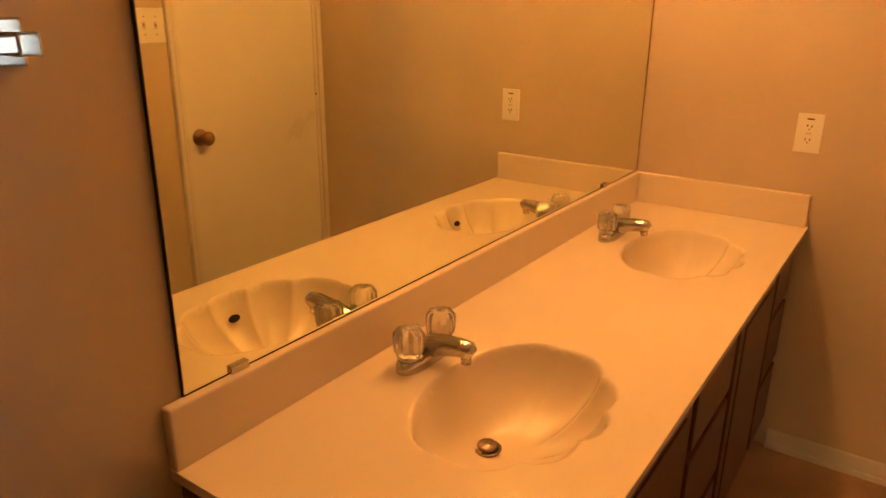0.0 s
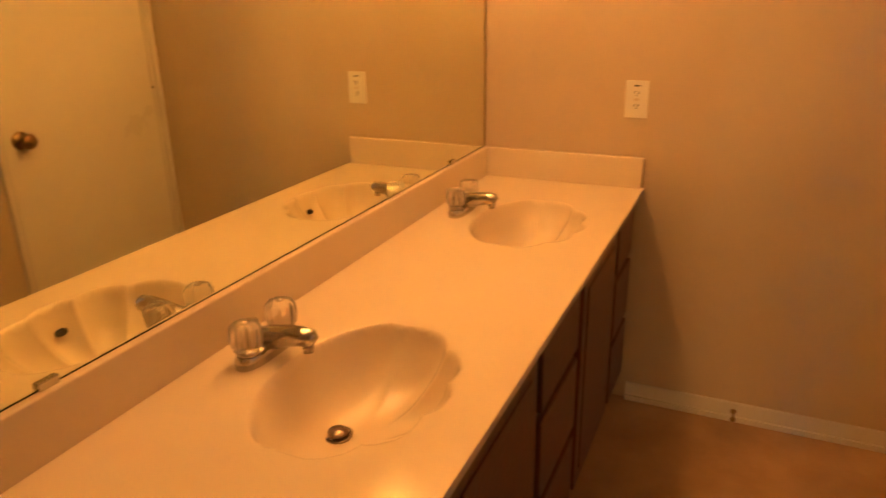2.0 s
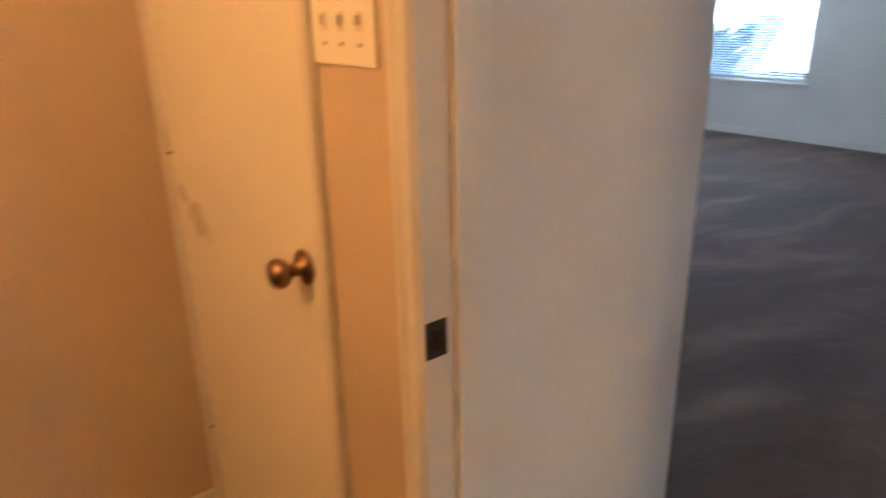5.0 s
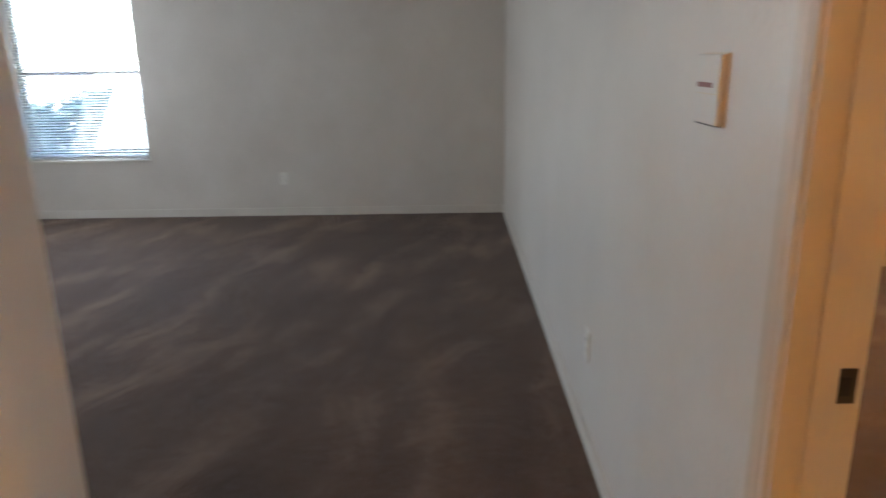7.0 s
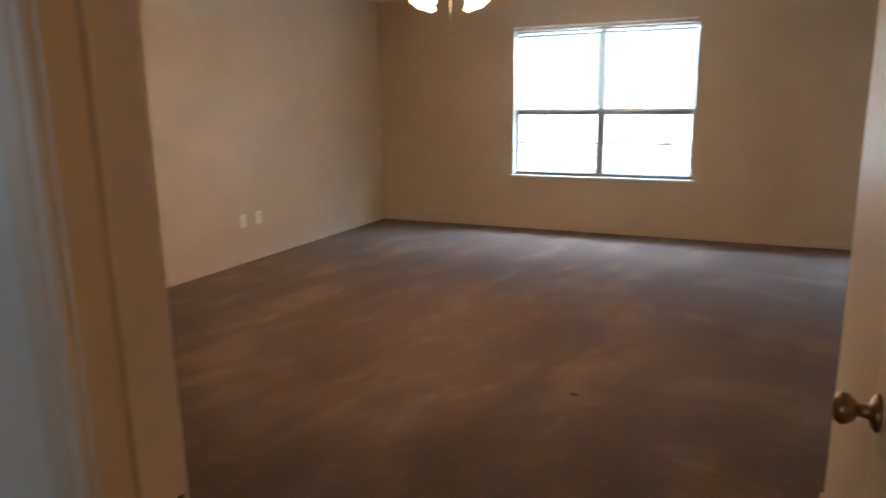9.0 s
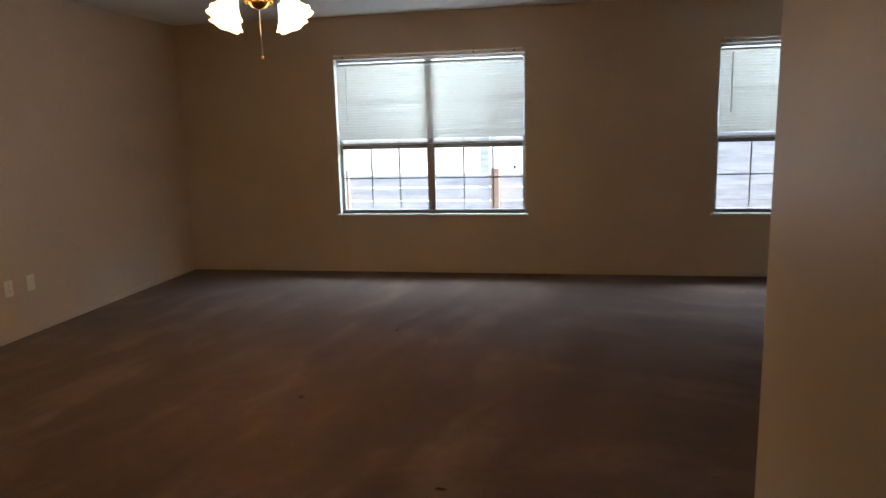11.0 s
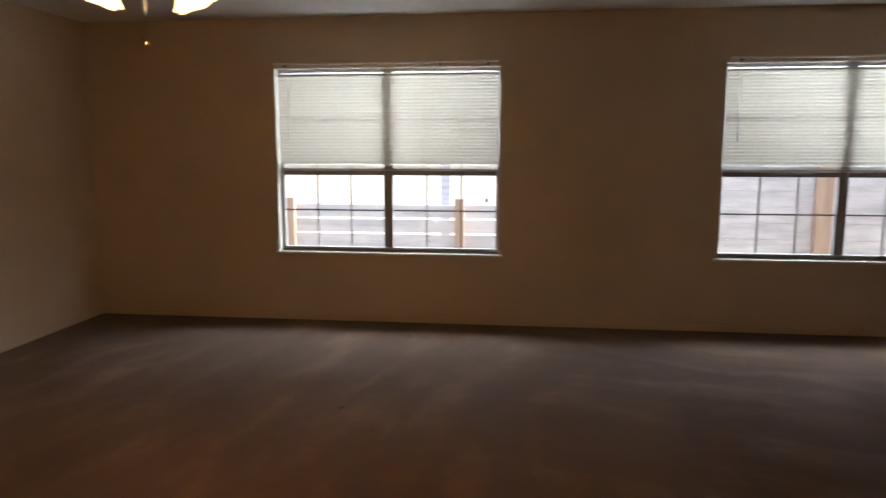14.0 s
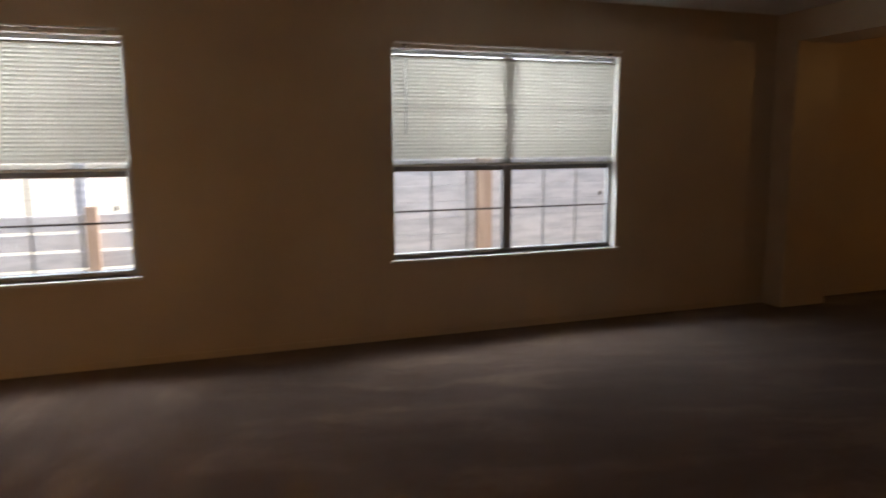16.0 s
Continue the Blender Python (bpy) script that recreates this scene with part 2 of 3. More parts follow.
def lathe(profile, steps=24, axis='Z', at=(0, 0, 0), flute=None):
    """Turns (radius, height) points round an axis; flute(angle, radius, height) may alter the radius."""
    bm = bmesh.new()
    rings = []
    for r, h in profile:
        ring = []
        for i in range(steps):
            a = 2 * math.pi * i / steps
            q = flute(a, r, h) if flute else r
            p = (q * math.cos(a), q * math.sin(a), h)
            if axis == 'X':
                p = (p[2], p[0], p[1])
            elif axis == 'Y':
                p = (p[0], p[2], p[1])
            ring.append(bm.verts.new((p[0] + at[0], p[1] + at[1], p[2] + at[2])))
        rings.append(ring)
    for a, b in zip(rings, rings[1:]):
        for i in range(steps):
            j = (i + 1) % steps
            bm.faces.new((a[i], a[j], b[j], b[i]))
    for ring in (rings[0], rings[-1]):
        try:
            bm.faces.new(ring)
        except ValueError:
            pass
    bmesh.ops.recalc_face_normals(bm, faces=list(bm.faces))
    return bm


def tube(points, radius, steps=10):
    """A round bar along points; radius may be one value or one per point."""
    bm = bmesh.new()
    pts = [Vector(p) for p in points]
    rings = []
    for i, p in enumerate(pts):
        d = (pts[min(i + 1, len(pts) - 1)] - pts[max(i - 1, 0)]).normalized()
        side = d.cross(Vector((0, 0, 1)))
        if side.length < 0.01:
            side = Vector((1, 0, 0))
        side.normalize()
        up = side.cross(d)
        r = radius[i] if isinstance(radius, (list, tuple)) else radius
        rings.append([bm.verts.new(p + side * r * math.cos(2 * math.pi * k / steps) + up * r * math.sin(2 * math.pi * k / steps)) for k in range(steps)])
    for a, b in zip(rings, rings[1:]):
        for k in range(steps):
            j = (k + 1) % steps
            bm.faces.new((a[k], a[j], b[j], b[k]))
    bm.faces.new(rings[0])
    bm.faces.new(rings[-1])
    bmesh.ops.recalc_face_normals(bm, faces=list(bm.faces))
    return bm


def mesh_of(name, bm, material, smooth=False):
    me = bpy.data.meshes.new(name)
    bm.to_mesh(me)
    bm.free()
    me.materials.append(material)
    if smooth:
        for p in me.polygons:
            p.use_smooth = True
    return me


def part(name, bm, material, parent=None, label="", smooth=False):
    ob = new(name, mesh_of(name, bm, material, smooth))
    if parent:
        ob.parent = parent
    if label:
        ob["label"] = label
    return ob


def structure(name, bm, material, label):
    return tagged(part(name, bm, material), label, kind="structure")


def thing(name, label, category, group=""):
    return tagged(new(name), label, category, group)


# ---- the plan ----
H = 2.50            # ceiling height
T = 0.12            # wall thickness
TP = 0.108          # partition to the big room
XR = 1.509          # bathroom wall with the doors
YS = -1.024         # far jamb of the bathroom doorway
YS2 = -1.802        # near jamb
YH = -0.985         # hall wall on the bathroom side
XE = 2.244          # outside corner of that wall
YR = -1.939         # hall and front room wall with the thermostat-like plate
XD0, XD1 = 1.672, 2.458   # doorway into the big room
XL = 7.931          # front room window wall
XFL = 6.068         # big room side wall
YF = -8.749         # big room window wall
WT = 0.15           # outer wall thickness
XB, YB = 1.585, -4.06     # corner of the block round the bathroom
W1 = (2.552, 4.414)
W2 = (-1.029, 0.842)
ZB, ZT = 0.59, 2.10
LW = (1.36, 2.49)
XN = -2.60          # nib wall at the far end of the big room
XW = -6.2           # end of the place
YN = 3.2
DH = 2.03

structure("floor_carpet", boxes((XW - T, XL + WT, YF - WT, YN + T, -0.15, 0.0)), CARPET, "worn brown carpet with vacuum streaks on the floor")
structure("floor_bathroom", boxes((0, XR + 0.05, YB + T, 0, 0.0, 0.006)), VINYL, "tan sheet vinyl bathroom floor")
structure("ceiling", boxes((XW - T, XL + WT, YF - WT, YN + T, H, H + 0.15)), CEIL, "white textured plaster ceiling")

# unseen overhang, added to keep sun and high sky off this side
structure("shading_eave", boxes((XL + WT, XL + WT + 0.75, YF - WT, YN + T, H, H + 0.15)), TRIM, "unseen overhang added to shade the outside of the front window")
structure("wall_mirror", boxes((-T, 0, YB, T, 0, H)), WALL, "beige painted bathroom wall behind the mirror")
structure("wall_end", boxes((0, XR + T, 0, T, 0, H)), WALL, "beige painted wall at the end of the vanity")
CD0, CD1 = -0.738, -0.045   # closet doorway
structure("wall_bath_doors", boxes(
    (XR, XR + T, CD1, 0, 0, H), (XR, XR + T, CD0, CD1, DH, H), (XR, XR + T, YS + 0.02, CD0, 0, H),
    (XR, XR + T, YS2 - 0.02, YS + 0.02, DH + 0.02, H), (XR, XR + T, YR - TP, YS2 - 0.02, 0, H)), WALL, "beige painted bathroom wall with two doorways")
structure("wall_bath_back", boxes((0, XB, YB, YB + T, 0, H), (XR, XB, YB + T, YR - TP, 0, H)), WALL, "beige painted wall round the bathroom")
structure("wall_hall", boxes((XR + T, XE, YH, YH + T, 0, H), (XE - T, XE, YH + T, YN, 0, H)), WALL_HALL, "off-white hall wall with an outside corner")
structure("wall_partition", boxes(
    (XR + T, XD0 - 0.02, YR - TP, YR, 0, H), (XD0 - 0.02, XD1 + 0.02, YR - TP, YR, DH + 0.02, H), (XD1 + 0.02, XL, YR - TP, YR, 0, H)),
    WALL_HALL, "off-white wall between the hall and the big room")
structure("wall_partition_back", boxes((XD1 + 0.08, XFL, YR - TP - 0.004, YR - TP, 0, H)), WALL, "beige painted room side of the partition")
structure("wall_east", boxes(
    (XL, XL + WT, YR - TP, LW[0], 0, H), (XL, XL + WT, LW[1], YN, 0, H), (XL, XL + WT, LW[0], LW[1], 0, 0.550), (XL, XL + WT, LW[0], LW[1], 2.08, H)),
    WALL_HALL, "off-white front room wall with one window")
structure("wall_north", boxes((XE - T, XL + WT, YN, YN + T, 0, H)), WALL_HALL, "off-white front room wall")
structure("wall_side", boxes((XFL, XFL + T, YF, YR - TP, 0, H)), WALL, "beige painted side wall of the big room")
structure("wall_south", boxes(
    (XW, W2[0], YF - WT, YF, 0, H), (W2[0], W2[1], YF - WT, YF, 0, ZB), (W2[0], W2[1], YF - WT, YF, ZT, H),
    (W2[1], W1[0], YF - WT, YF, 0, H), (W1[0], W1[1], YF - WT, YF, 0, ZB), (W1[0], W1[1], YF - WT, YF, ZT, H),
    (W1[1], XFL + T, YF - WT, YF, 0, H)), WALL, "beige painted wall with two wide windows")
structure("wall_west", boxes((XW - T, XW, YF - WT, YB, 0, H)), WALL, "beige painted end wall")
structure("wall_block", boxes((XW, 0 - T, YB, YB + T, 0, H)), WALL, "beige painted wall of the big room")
structure("wall_nib", boxes((XN - 0.48, XN, YF, YF + 0.22, 0, H), (XN - 0.48, XN, YF + 0.22, YB, 2.26, H)), WALL, "beige nib wall and dropped header")


def skirting(name, x0, x1, y0, y1, height=0.075, paint=None):
    """Base moulding with a stepped, rounded top."""
    bm = boxes((x0, x1, y0, y1, 0.0, height))
    bmesh.ops.bevel(bm, geom=[e for e in bm.edges if all(v.co.z > height - 0.001 for v in e.verts)], offset=0.003, segments=2, affect='EDGES')
    return structure(name, bm, paint or TRIM, "painted base moulding")


skirting("baseboard_end", 0.56, XR - 0.002, -0.012, 0.0)
for n, a in (("quarter_round", (0.56, XR - 0.002, -0.022, -0.0125)),):
    structure("baseboard_shoe", box(a[0], a[1], a[2], a[3], 0.006, 0.026, 0.003), TRIM, "white painted shoe moulding")
skirting("baseboard_bath_side", XR - 0.012, XR, YS + 0.05, CD0 - 0.044)
skirting("baseboard_hall", XR + T + 0.07, XE + 0.012, YH - 0.012, YH)
skirting("baseboard_hall_return", XE, XE + 0.012, YH, YN)
skirting("baseboard_partition", XD1 + 0.09, XL, YR, YR + 0.012)
skirting("baseboard_east", XL - 0.012, XL, YR + 0.012, YN)
skirting("baseboard_side", XFL - 0.012, XFL, YF, YR - TP, 0.05, WALL)
skirting("baseboard_south", XN, XFL - 0.012, YF, YF + 0.012, 0.05, WALL)
skirting("baseboard_block", XB, XB + 0.012, YB, -2.95, 0.05, WALL)
skirting("baseboard_nib", XN, XN + 0.012, YF + 0.012, YF + 0.232, 0.05, WALL)
skirting("baseboard_nib_end", XN - 0.48, XN, YF + 0.22, YF + 0.232, 0.05, WALL)
skirting("baseboard_beyond", XW, XN - 0.48, YF, YF + 0.012, 0.05, WALL)


# ---- door frames ----
def casing_profile(width):
    """Cross-section of a moulded casing: (across, out) points."""
    return [(0, 0), (0, 0.008), (0.006, 0.012), (0.018, 0.011), (0.024, 0.014), (width - 0.012, 0.017), (width - 0.004, 0.017), (width, 0.012), (width, 0)]


def casing(name, parent, origin, across, out, height, width=0.057, paint=TRIM):
    """One upright moulded board from the floor up."""
    bm = bmesh.new()
    o, a, u = Vector(origin), Vector(across), Vector(out)
    prof = casing_profile(width)
    low = [bm.verts.new(o + a * p + u * q) for p, q in prof]
    top = [bm.verts.new(o + a * p + u * q + Vector((0, 0, height))) for p, q in prof]
    for i in range(len(prof) - 1):
        bm.faces.new((low[i], low[i + 1], top[i + 1], top[i]))
    bm.faces.new(low)
    bm.faces.new(top)
    bmesh.ops.recalc_face_normals(bm, faces=list(bm.faces))
    return part(name, bm, paint, parent)


def door_knob(parent, at, out):
    """Round knob on a neck and rose; out is the way it stands off the door."""
    prof = [(0.0, 0.0), (0.032, 0.0), (0.033, 0.004), (0.026, 0.010), (0.013, 0.014), (0.011, 0.030), (0.020, 0.036), (0.027, 0.046), (0.028, 0.055), (0.022, 0.064), (0.010, 0.068), (0.0, 0.0685)]
    bm = lathe(prof, 20)
    q = Vector((0, 0, 1)).rotation_difference(Vector(out)).to_matrix().to_4x4()
    bmesh.ops.transform(bm, matrix=Matrix.Translation(at) @ q, verts=list(bm.verts))
    return part("door_knob", bm, BRONZE, parent, "antique brass round knob", True)


def strike(parent, at, along, out, w=0.040, h=0.057):
    """Strike plate with a dark latch hole."""
    o, a, u = Vector(at), Vector(along), Vector(out)
    bm = bmesh.new()
    b = box_into(bm, -w / 2, w / 2, 0, 0.003, -h / 2, h / 2)
    m = Matrix((( a.x, u.x, 0, o.x), (a.y, u.y, 0, o.y), (0, 0, 1, o.z), (0, 0, 0, 1)))
    bmesh.ops.transform(bm, matrix=m, verts=list(bm.verts))
    bmesh.ops.recalc_face_normals(bm, faces=list(bm.faces))
    plate = part("strike_plate", bm, DARKMETAL, parent, "dark tarnished strike plate")
    bm = bmesh.new()
    box_into(bm, -0.009, 0.009, 0.003, 0.0045, -0.015, 0.015)
    bmesh.ops.transform(bm, matrix=m, verts=list(bm.verts))
    bmesh.ops.recalc_face_normals(bm, faces=list(bm.faces))
    part("latch_hole", bm, HOLE, plate)
    return plate


# bathroom entrance: an opening in the door wall, no leaf in view
d1 = tagged(new("door_1"), "white painted bathroom door frame with a strike plate", kind="structure")
part("jamb", box(XR - 0.004, XR + T + 0.004, YS, YS + 0.02, 0, DH + 0.02, 0.002), TRIM, d1)
part("jamb", box(XR - 0.004, XR + T + 0.004, YS2 - 0.02, YS2, 0, DH + 0.02, 0.002), TRIM, d1)
part("head", box(XR - 0.004, XR + T + 0.004, YS2, YS, DH, DH + 0.02, 0.002), TRIM, d1)
part("stop", box(XR + 0.052, XR + 0.085, YS - 0.012, YS, 0, DH, 0.002), TRIM, d1)
part("stop", box(XR + 0.052, XR + 0.085, YS2, YS2 + 0.012, 0, DH, 0.002), TRIM, d1)
strike(d1, (XR + 0.018, YS, 0.937), (1, 0, 0), (0, -1, 0), 0.037)
casing("casing", d1, (XR, YS + 0.006, 0), (0, 1, 0), (-1, 0, 0), DH + 0.07, 0.040)
casing("casing", d1, (XR + T, YS2 - 0.008, 0), (0, -1, 0), (1, 0, 0), DH + 0.07)
casing("casing", d1, (XR, YS2 - 0.008, 0), (0, -1, 0), (-1, 0, 0), DH + 0.07)

# closet door in the bathroom
d2 = tagged(new("door_2"), "closed flat white closet door with a brass knob", kind="structure")
part("leaf", box(XR - 0.001, XR + 0.034, CD0 + 0.003, CD1 - 0.001, 0.012, DH - 0.004, 0.002), DOOR, d2)
part("jamb", box(XR - 0.003, XR + T, CD0 - 0.018, CD0, 0, DH, 0.001), TRIM, d2)
part("jamb", box(XR - 0.003, XR + T, CD1, CD1 + 0.018, 0, DH, 0.001), TRIM, d2)
casing("casing", d2, (XR, CD0 - 0.003, 0), (0, -1, 0), (-1, 0, 0), DH + 0.06, 0.038)
part("filler", box(XR - 0.012, XR, CD1 + 0.0185, -0.001, 0, DH + 0.05, 0.001), TRIM, d2)
part("casing_head", box(XR - 0.016, XR, CD0 - 0.06, -0.001, DH + 0.004, DH + 0.06, 0.003), TRIM, d2)
door_knob(d2, (XR - 0.001, CD0 + 0.058, 0.953), (-1, 0, 0))
for z in (0.355, 1.115, 1.80):
    hinge = part("hinge", lathe([(0.0025, -0.050), (0.004, -0.044), (0.005, -0.043), (0.005, 0.043), (0.004, 0.045)], 10, at=(XR - 0.004, CD1 - 0.001, z)), TRIM, d2, "painted-over hinge barrel", True)
    part("pin", lathe([(0.0, -0.0575), (0.0045, -0.056), (0.0045, -0.0505), (0.0, -0.0503)], 8, at=(XR - 0.0055, CD1 - 0.001, z)), DARKMETAL, hinge, "dark hinge pin", True)

# big room entrance with its leaf swung into the room
d3 = tagged(new("door_3"), "white painted door frame with a flat door standing open", kind="structure")
part("jamb", box(XD1, XD1 + 0.02, YR - TP - 0.004, YR + 0.004, 0, DH + 0.02, 0.002), TRIM_DIMMED, d3)
part("jamb", box(XD0 - 0.02, XD0, YR - TP - 0.004, YR + 0.004, 0, DH + 0.02, 0.002), TRIM_DIMMED, d3)
part("head", box(XD0, XD1, YR - TP - 0.004, YR + 0.004, DH, DH + 0.02, 0.002), TRIM_DIMMED, d3)
part("stop", box(XD1 - 0.012, XD1, YR - TP + 0.036, YR - TP + 0.072, 0, DH, 0.002), TRIM_DIMMED, d3)
part("stop", box(XD0, XD0 + 0.012, YR - TP + 0.036, YR - TP + 0.072, 0, DH, 0.002), TRIM_DIMMED, d3)
strike(d3, (XD1, YR - TP + 0.022, 0.938), (0, 1, 0), (-1, 0, 0), 0.036)
casing("casing", d3, (XD1 + 0.008, YR, 0), (1, 0, 0), (0, 1, 0), DH + 0.07, paint=TRIM_DIMMED)
casing("casing", d3, (XD1 + 0.008, YR - TP - 0.004, 0), (1, 0, 0), (0, -1, 0), DH + 0.07, paint=TRIM_DIMMED)
part("casing_head", box(XD0 - 0.03, XD1 + 0.065, YR, YR + 0.016, DH + 0.012, DH + 0.07, 0.004), TRIM_DIMMED, d3)
part("leaf", box(1.613, 1.648, YR - TP - 0.775, YR - TP - 0.006, 0.012, DH - 0.004, 0.002), DOOR_DIMMED, d3)
door_knob(d3, (1.648, YR - TP - 0.720, 0.908), (1, 0, 0))
part("latch_plate", box(1.620, 1.641, YR - TP - 0.7765, YR - TP - 0.7745, 0.880, 0.936, 0.0005), BRONZE, d3)


# ---- bathroom ----
CZ = 0.803
VX, VY = 0.566, -1.878


def vanity_top():
    """One sheet of cultured marble with two shell bowls sunk into it, fluted towards the front."""
    nx, ny = 130, 430
    xs = np.linspace(0.0, VX, nx)
    ys = np.linspace(VY, 0.0, ny)
    X, Y = np.meshgrid(xs, ys, indexing="ij")
    Z = np.full_like(X, CZ)
    for yc in (-1.413, -0.475):
        dx, dy = X - 0.295, Y - yc
        th = np.arctan2(dy, dx)
        r = np.hypot(dx, dy)
        front = np.clip((np.cos(th) + 0.45) / 0.9, 0, 1)
        lobes = np.abs(np.cos(th * 5.0))
        base = 1 / np.sqrt((np.cos(th) / np.where(dx > 0, 0.170, 0.128)) ** 2 + (np.sin(th) / 0.212) ** 2)
        rim = base * (1 + front * (0.105 * lobes ** 0.7 - 0.03))
        q = np.clip(r / rim, 0, 1)
        dish = np.clip(1 - q ** 3.0, 0, 1) ** 0.70
        flute = front * 0.020 * (lobes - 0.55) * np.clip(q * 1.9 - 0.6, 0, 1) * np.clip((1 - q) * 5, 0, 1)
        Z = np.minimum(Z, CZ - 0.128 * dish - np.clip(flute, -0.012, 0.02) * (q < 1))
    verts = np.stack([X, Y, Z], -1).reshape(-1, 3)
    i, j = np.meshgrid(np.arange(nx - 1), np.arange(ny - 1), indexing="ij")
    a = (i * ny + j).ravel()
    faces = np.stack([a, a + ny, a + ny + 1, a + 1], -1)
    me = bpy.data.meshes.new("slab")
    me.from_pydata(verts.tolist(), [], faces.tolist())
    me.materials.append(MARBLE)
    for p in me.polygons:
        p.use_smooth = True
    return me


top = thing("countertop", "glossy almond cultured marble countertop with two shell bowls", "countertop")
slab = new("slab", vanity_top())
slab.parent = top
part("front_edge", box(VX - 0.012, VX - 0.0005, VY, -0.001, CZ - 0.020, CZ - 0.0015, 0.003, 2), MARBLE, top)
part("end_edge", box(0.0, VX - 0.0125, VY + 0.0005, VY + 0.012, CZ - 0.020, CZ - 0.0015, 0.003, 2), MARBLE, top)
part("backsplash", box(0.001, 0.021, VY, -0.001, CZ - 0.002, CZ + 0.102, 0.006, 3), MARBLE, top)
part("side_splash", box(0.021, VX - 0.006, -0.021, -0.001, CZ - 0.002, CZ + 0.102, 0.006, 3), MARBLE, top)
for yc in (-1.413, -0.475):
    drain = part("drain_ring", lathe([(0.012, 0), (0.026, 0.0), (0.027, 0.003), (0.021, 0.004), (0.020, 0.001)], 24, at=(0.262, yc, CZ - 0.127)), DRAIN_METAL, top, "chrome drain ring", True)
    part("stopper", lathe([(0.0, 0.002), (0.018, 0.002), (0.0188, 0.009), (0.0175, 0.0115), (0.0, 0.0122)], 20, at=(0.262, yc, CZ - 0.127)), DRAIN_METAL, drain, "chrome pop-up stopper", True)
    bm = lathe([(0.0, 0.0), (0.009, 0.0), (0.009, 0.003), (0.0, 0.003)], 16)
    bmesh.ops.transform(bm, matrix=pose(0.448, yc + 0.004, CZ - 0.057, 0, -54, 0) @ Matrix.Diagonal((1, 1.7, 1, 1)), verts=list(bm.verts))
    part("overflow_hole", bm, HOLE, top)


def faucet(y):
    """Centre-set tap: oval base, cast spout and two fluted acrylic handles."""
    f = thing("faucet", "chrome two-handle faucet with clear acrylic knobs", "faucet", "vanity faucets")
    bm = bmesh.new()
    n = 28
    rings = []
    for s, z in ((1.0, 0.0), (1.01, 0.004), (1.0, 0.014), (0.95, 0.021), (0.84, 0.026), (0.6, 0.028)):
        ring = []
        for i in range(n):
            a = 2 * math.pi * i / n
            c, d = math.cos(a), math.sin(a)
            ring.append(bm.verts.new((0.026 * s * math.copysign(abs(c) ** 0.8, c), 0.079 * s * math.copysign(abs(d) ** 0.75, d), z)))
        rings.append(ring)
    for a, b in zip(rings, rings[1:]):
        for i in range(n):
            bm.faces.new((a[i], a[(i + 1) % n], b[(i + 1) % n], b[i]))
    bm.faces.new(rings[-1])
    bmesh.ops.recalc_face_normals(bm, faces=list(bm.faces))
    part("base", bm, CHROME, f, smooth=True)
    bm = tube([(-0.022, 0, 0.014), (0.000, 0, 0.027), (0.025, 0, 0.037), (0.055, 0, 0.044), (0.082, 0, 0.048), (0.099, 0, 0.047), (0.107, 0, 0.043)], [0.022, 0.025, 0.022, 0.0195, 0.0185, 0.0175, 0.012], 16)
    spout = part("spout", bm, CHROME, f, smooth=True)
    part("aerator", lathe([(0.010, 0), (0.0105, 0.014), (0.008, 0.016)], 16, at=(0.093, 0, 0.020)), CHROME, spout, smooth=True)
    part("lift_rod", lathe([(0.003, 0.0), (0.003, 0.036), (0.006, 0.039), (0.007, 0.046), (0.003, 0.051)], 10, at=(-0.020, 0, 0.016)), CHROME, f, smooth=True)
    for s in (-1, 1):
        part("handle_stem", lathe([(0.021, 0.0), (0.022, 0.006), (0.019, 0.012), (0.014, 0.016)], 18, at=(0, s * 0.051, 0.022)), CHROME, f, smooth=True)
        k = part("handle", lathe([(0.021, 0.0), (0.0255, 0.003), (0.0285, 0.024), (0.0275, 0.042), (0.0225, 0.049), (0.0, 0.050)], 60, at=(0, s * 0.051, 0.033),
                                 flute=lambda a, r, h: r * (1 + 0.06 * math.cos(a * 10))), ACRYLIC, f, "clear fluted acrylic handle", True)
        part("cap", lathe([(0.0, 0.0), (0.008, 0.0), (0.008, 0.002), (0.0, 0.003)], 16, at=(0, s * 0.051, 0.0835)), CHROME, k, smooth=True)
    f.matrix_world = pose(0.106, y, CZ)
    return f


faucet(-1.392)
faucet(-0.452)

# cabinet under the top
cab = thing("vanity_cabinet", "red-brown stained oak vanity cabinet with doors and drawers", "cabinet")
part("body", boxes((0.004, 0.500, VY + 0.022, -0.003, 0.100, 0.640), (0.004, 0.470, VY + 0.024, -0.005, 0.006, 0.0995)), WOOD_DARK, cab)
part("face_frame", boxes((0.5005, 0.525, VY + 0.022, -0.003, 0.100, CZ - 0.0205)), WOOD_DARK, cab)
part("end_panel", box(0.004, 0.526, VY + 0.014, VY + 0.0215, 0.006, CZ - 0.0205, 0.001), WOOD, cab)


def front(name, y0, y1, z0, z1, knob=None):
    bm = box(0.525, 0.545, y0, y1, z0, z1, 0.007, 3)
    ob = part(name, bm, WOOD, cab)
    # finger-pull groove under the top lip
    part("raised_panel", box(0.544, 0.549, y0 + 0.045, y1 - 0.045, z0 + 0.045, z1 - 0.045, 0.004), WOOD, ob) if z1 - z0 > 0.3 else None
    return ob


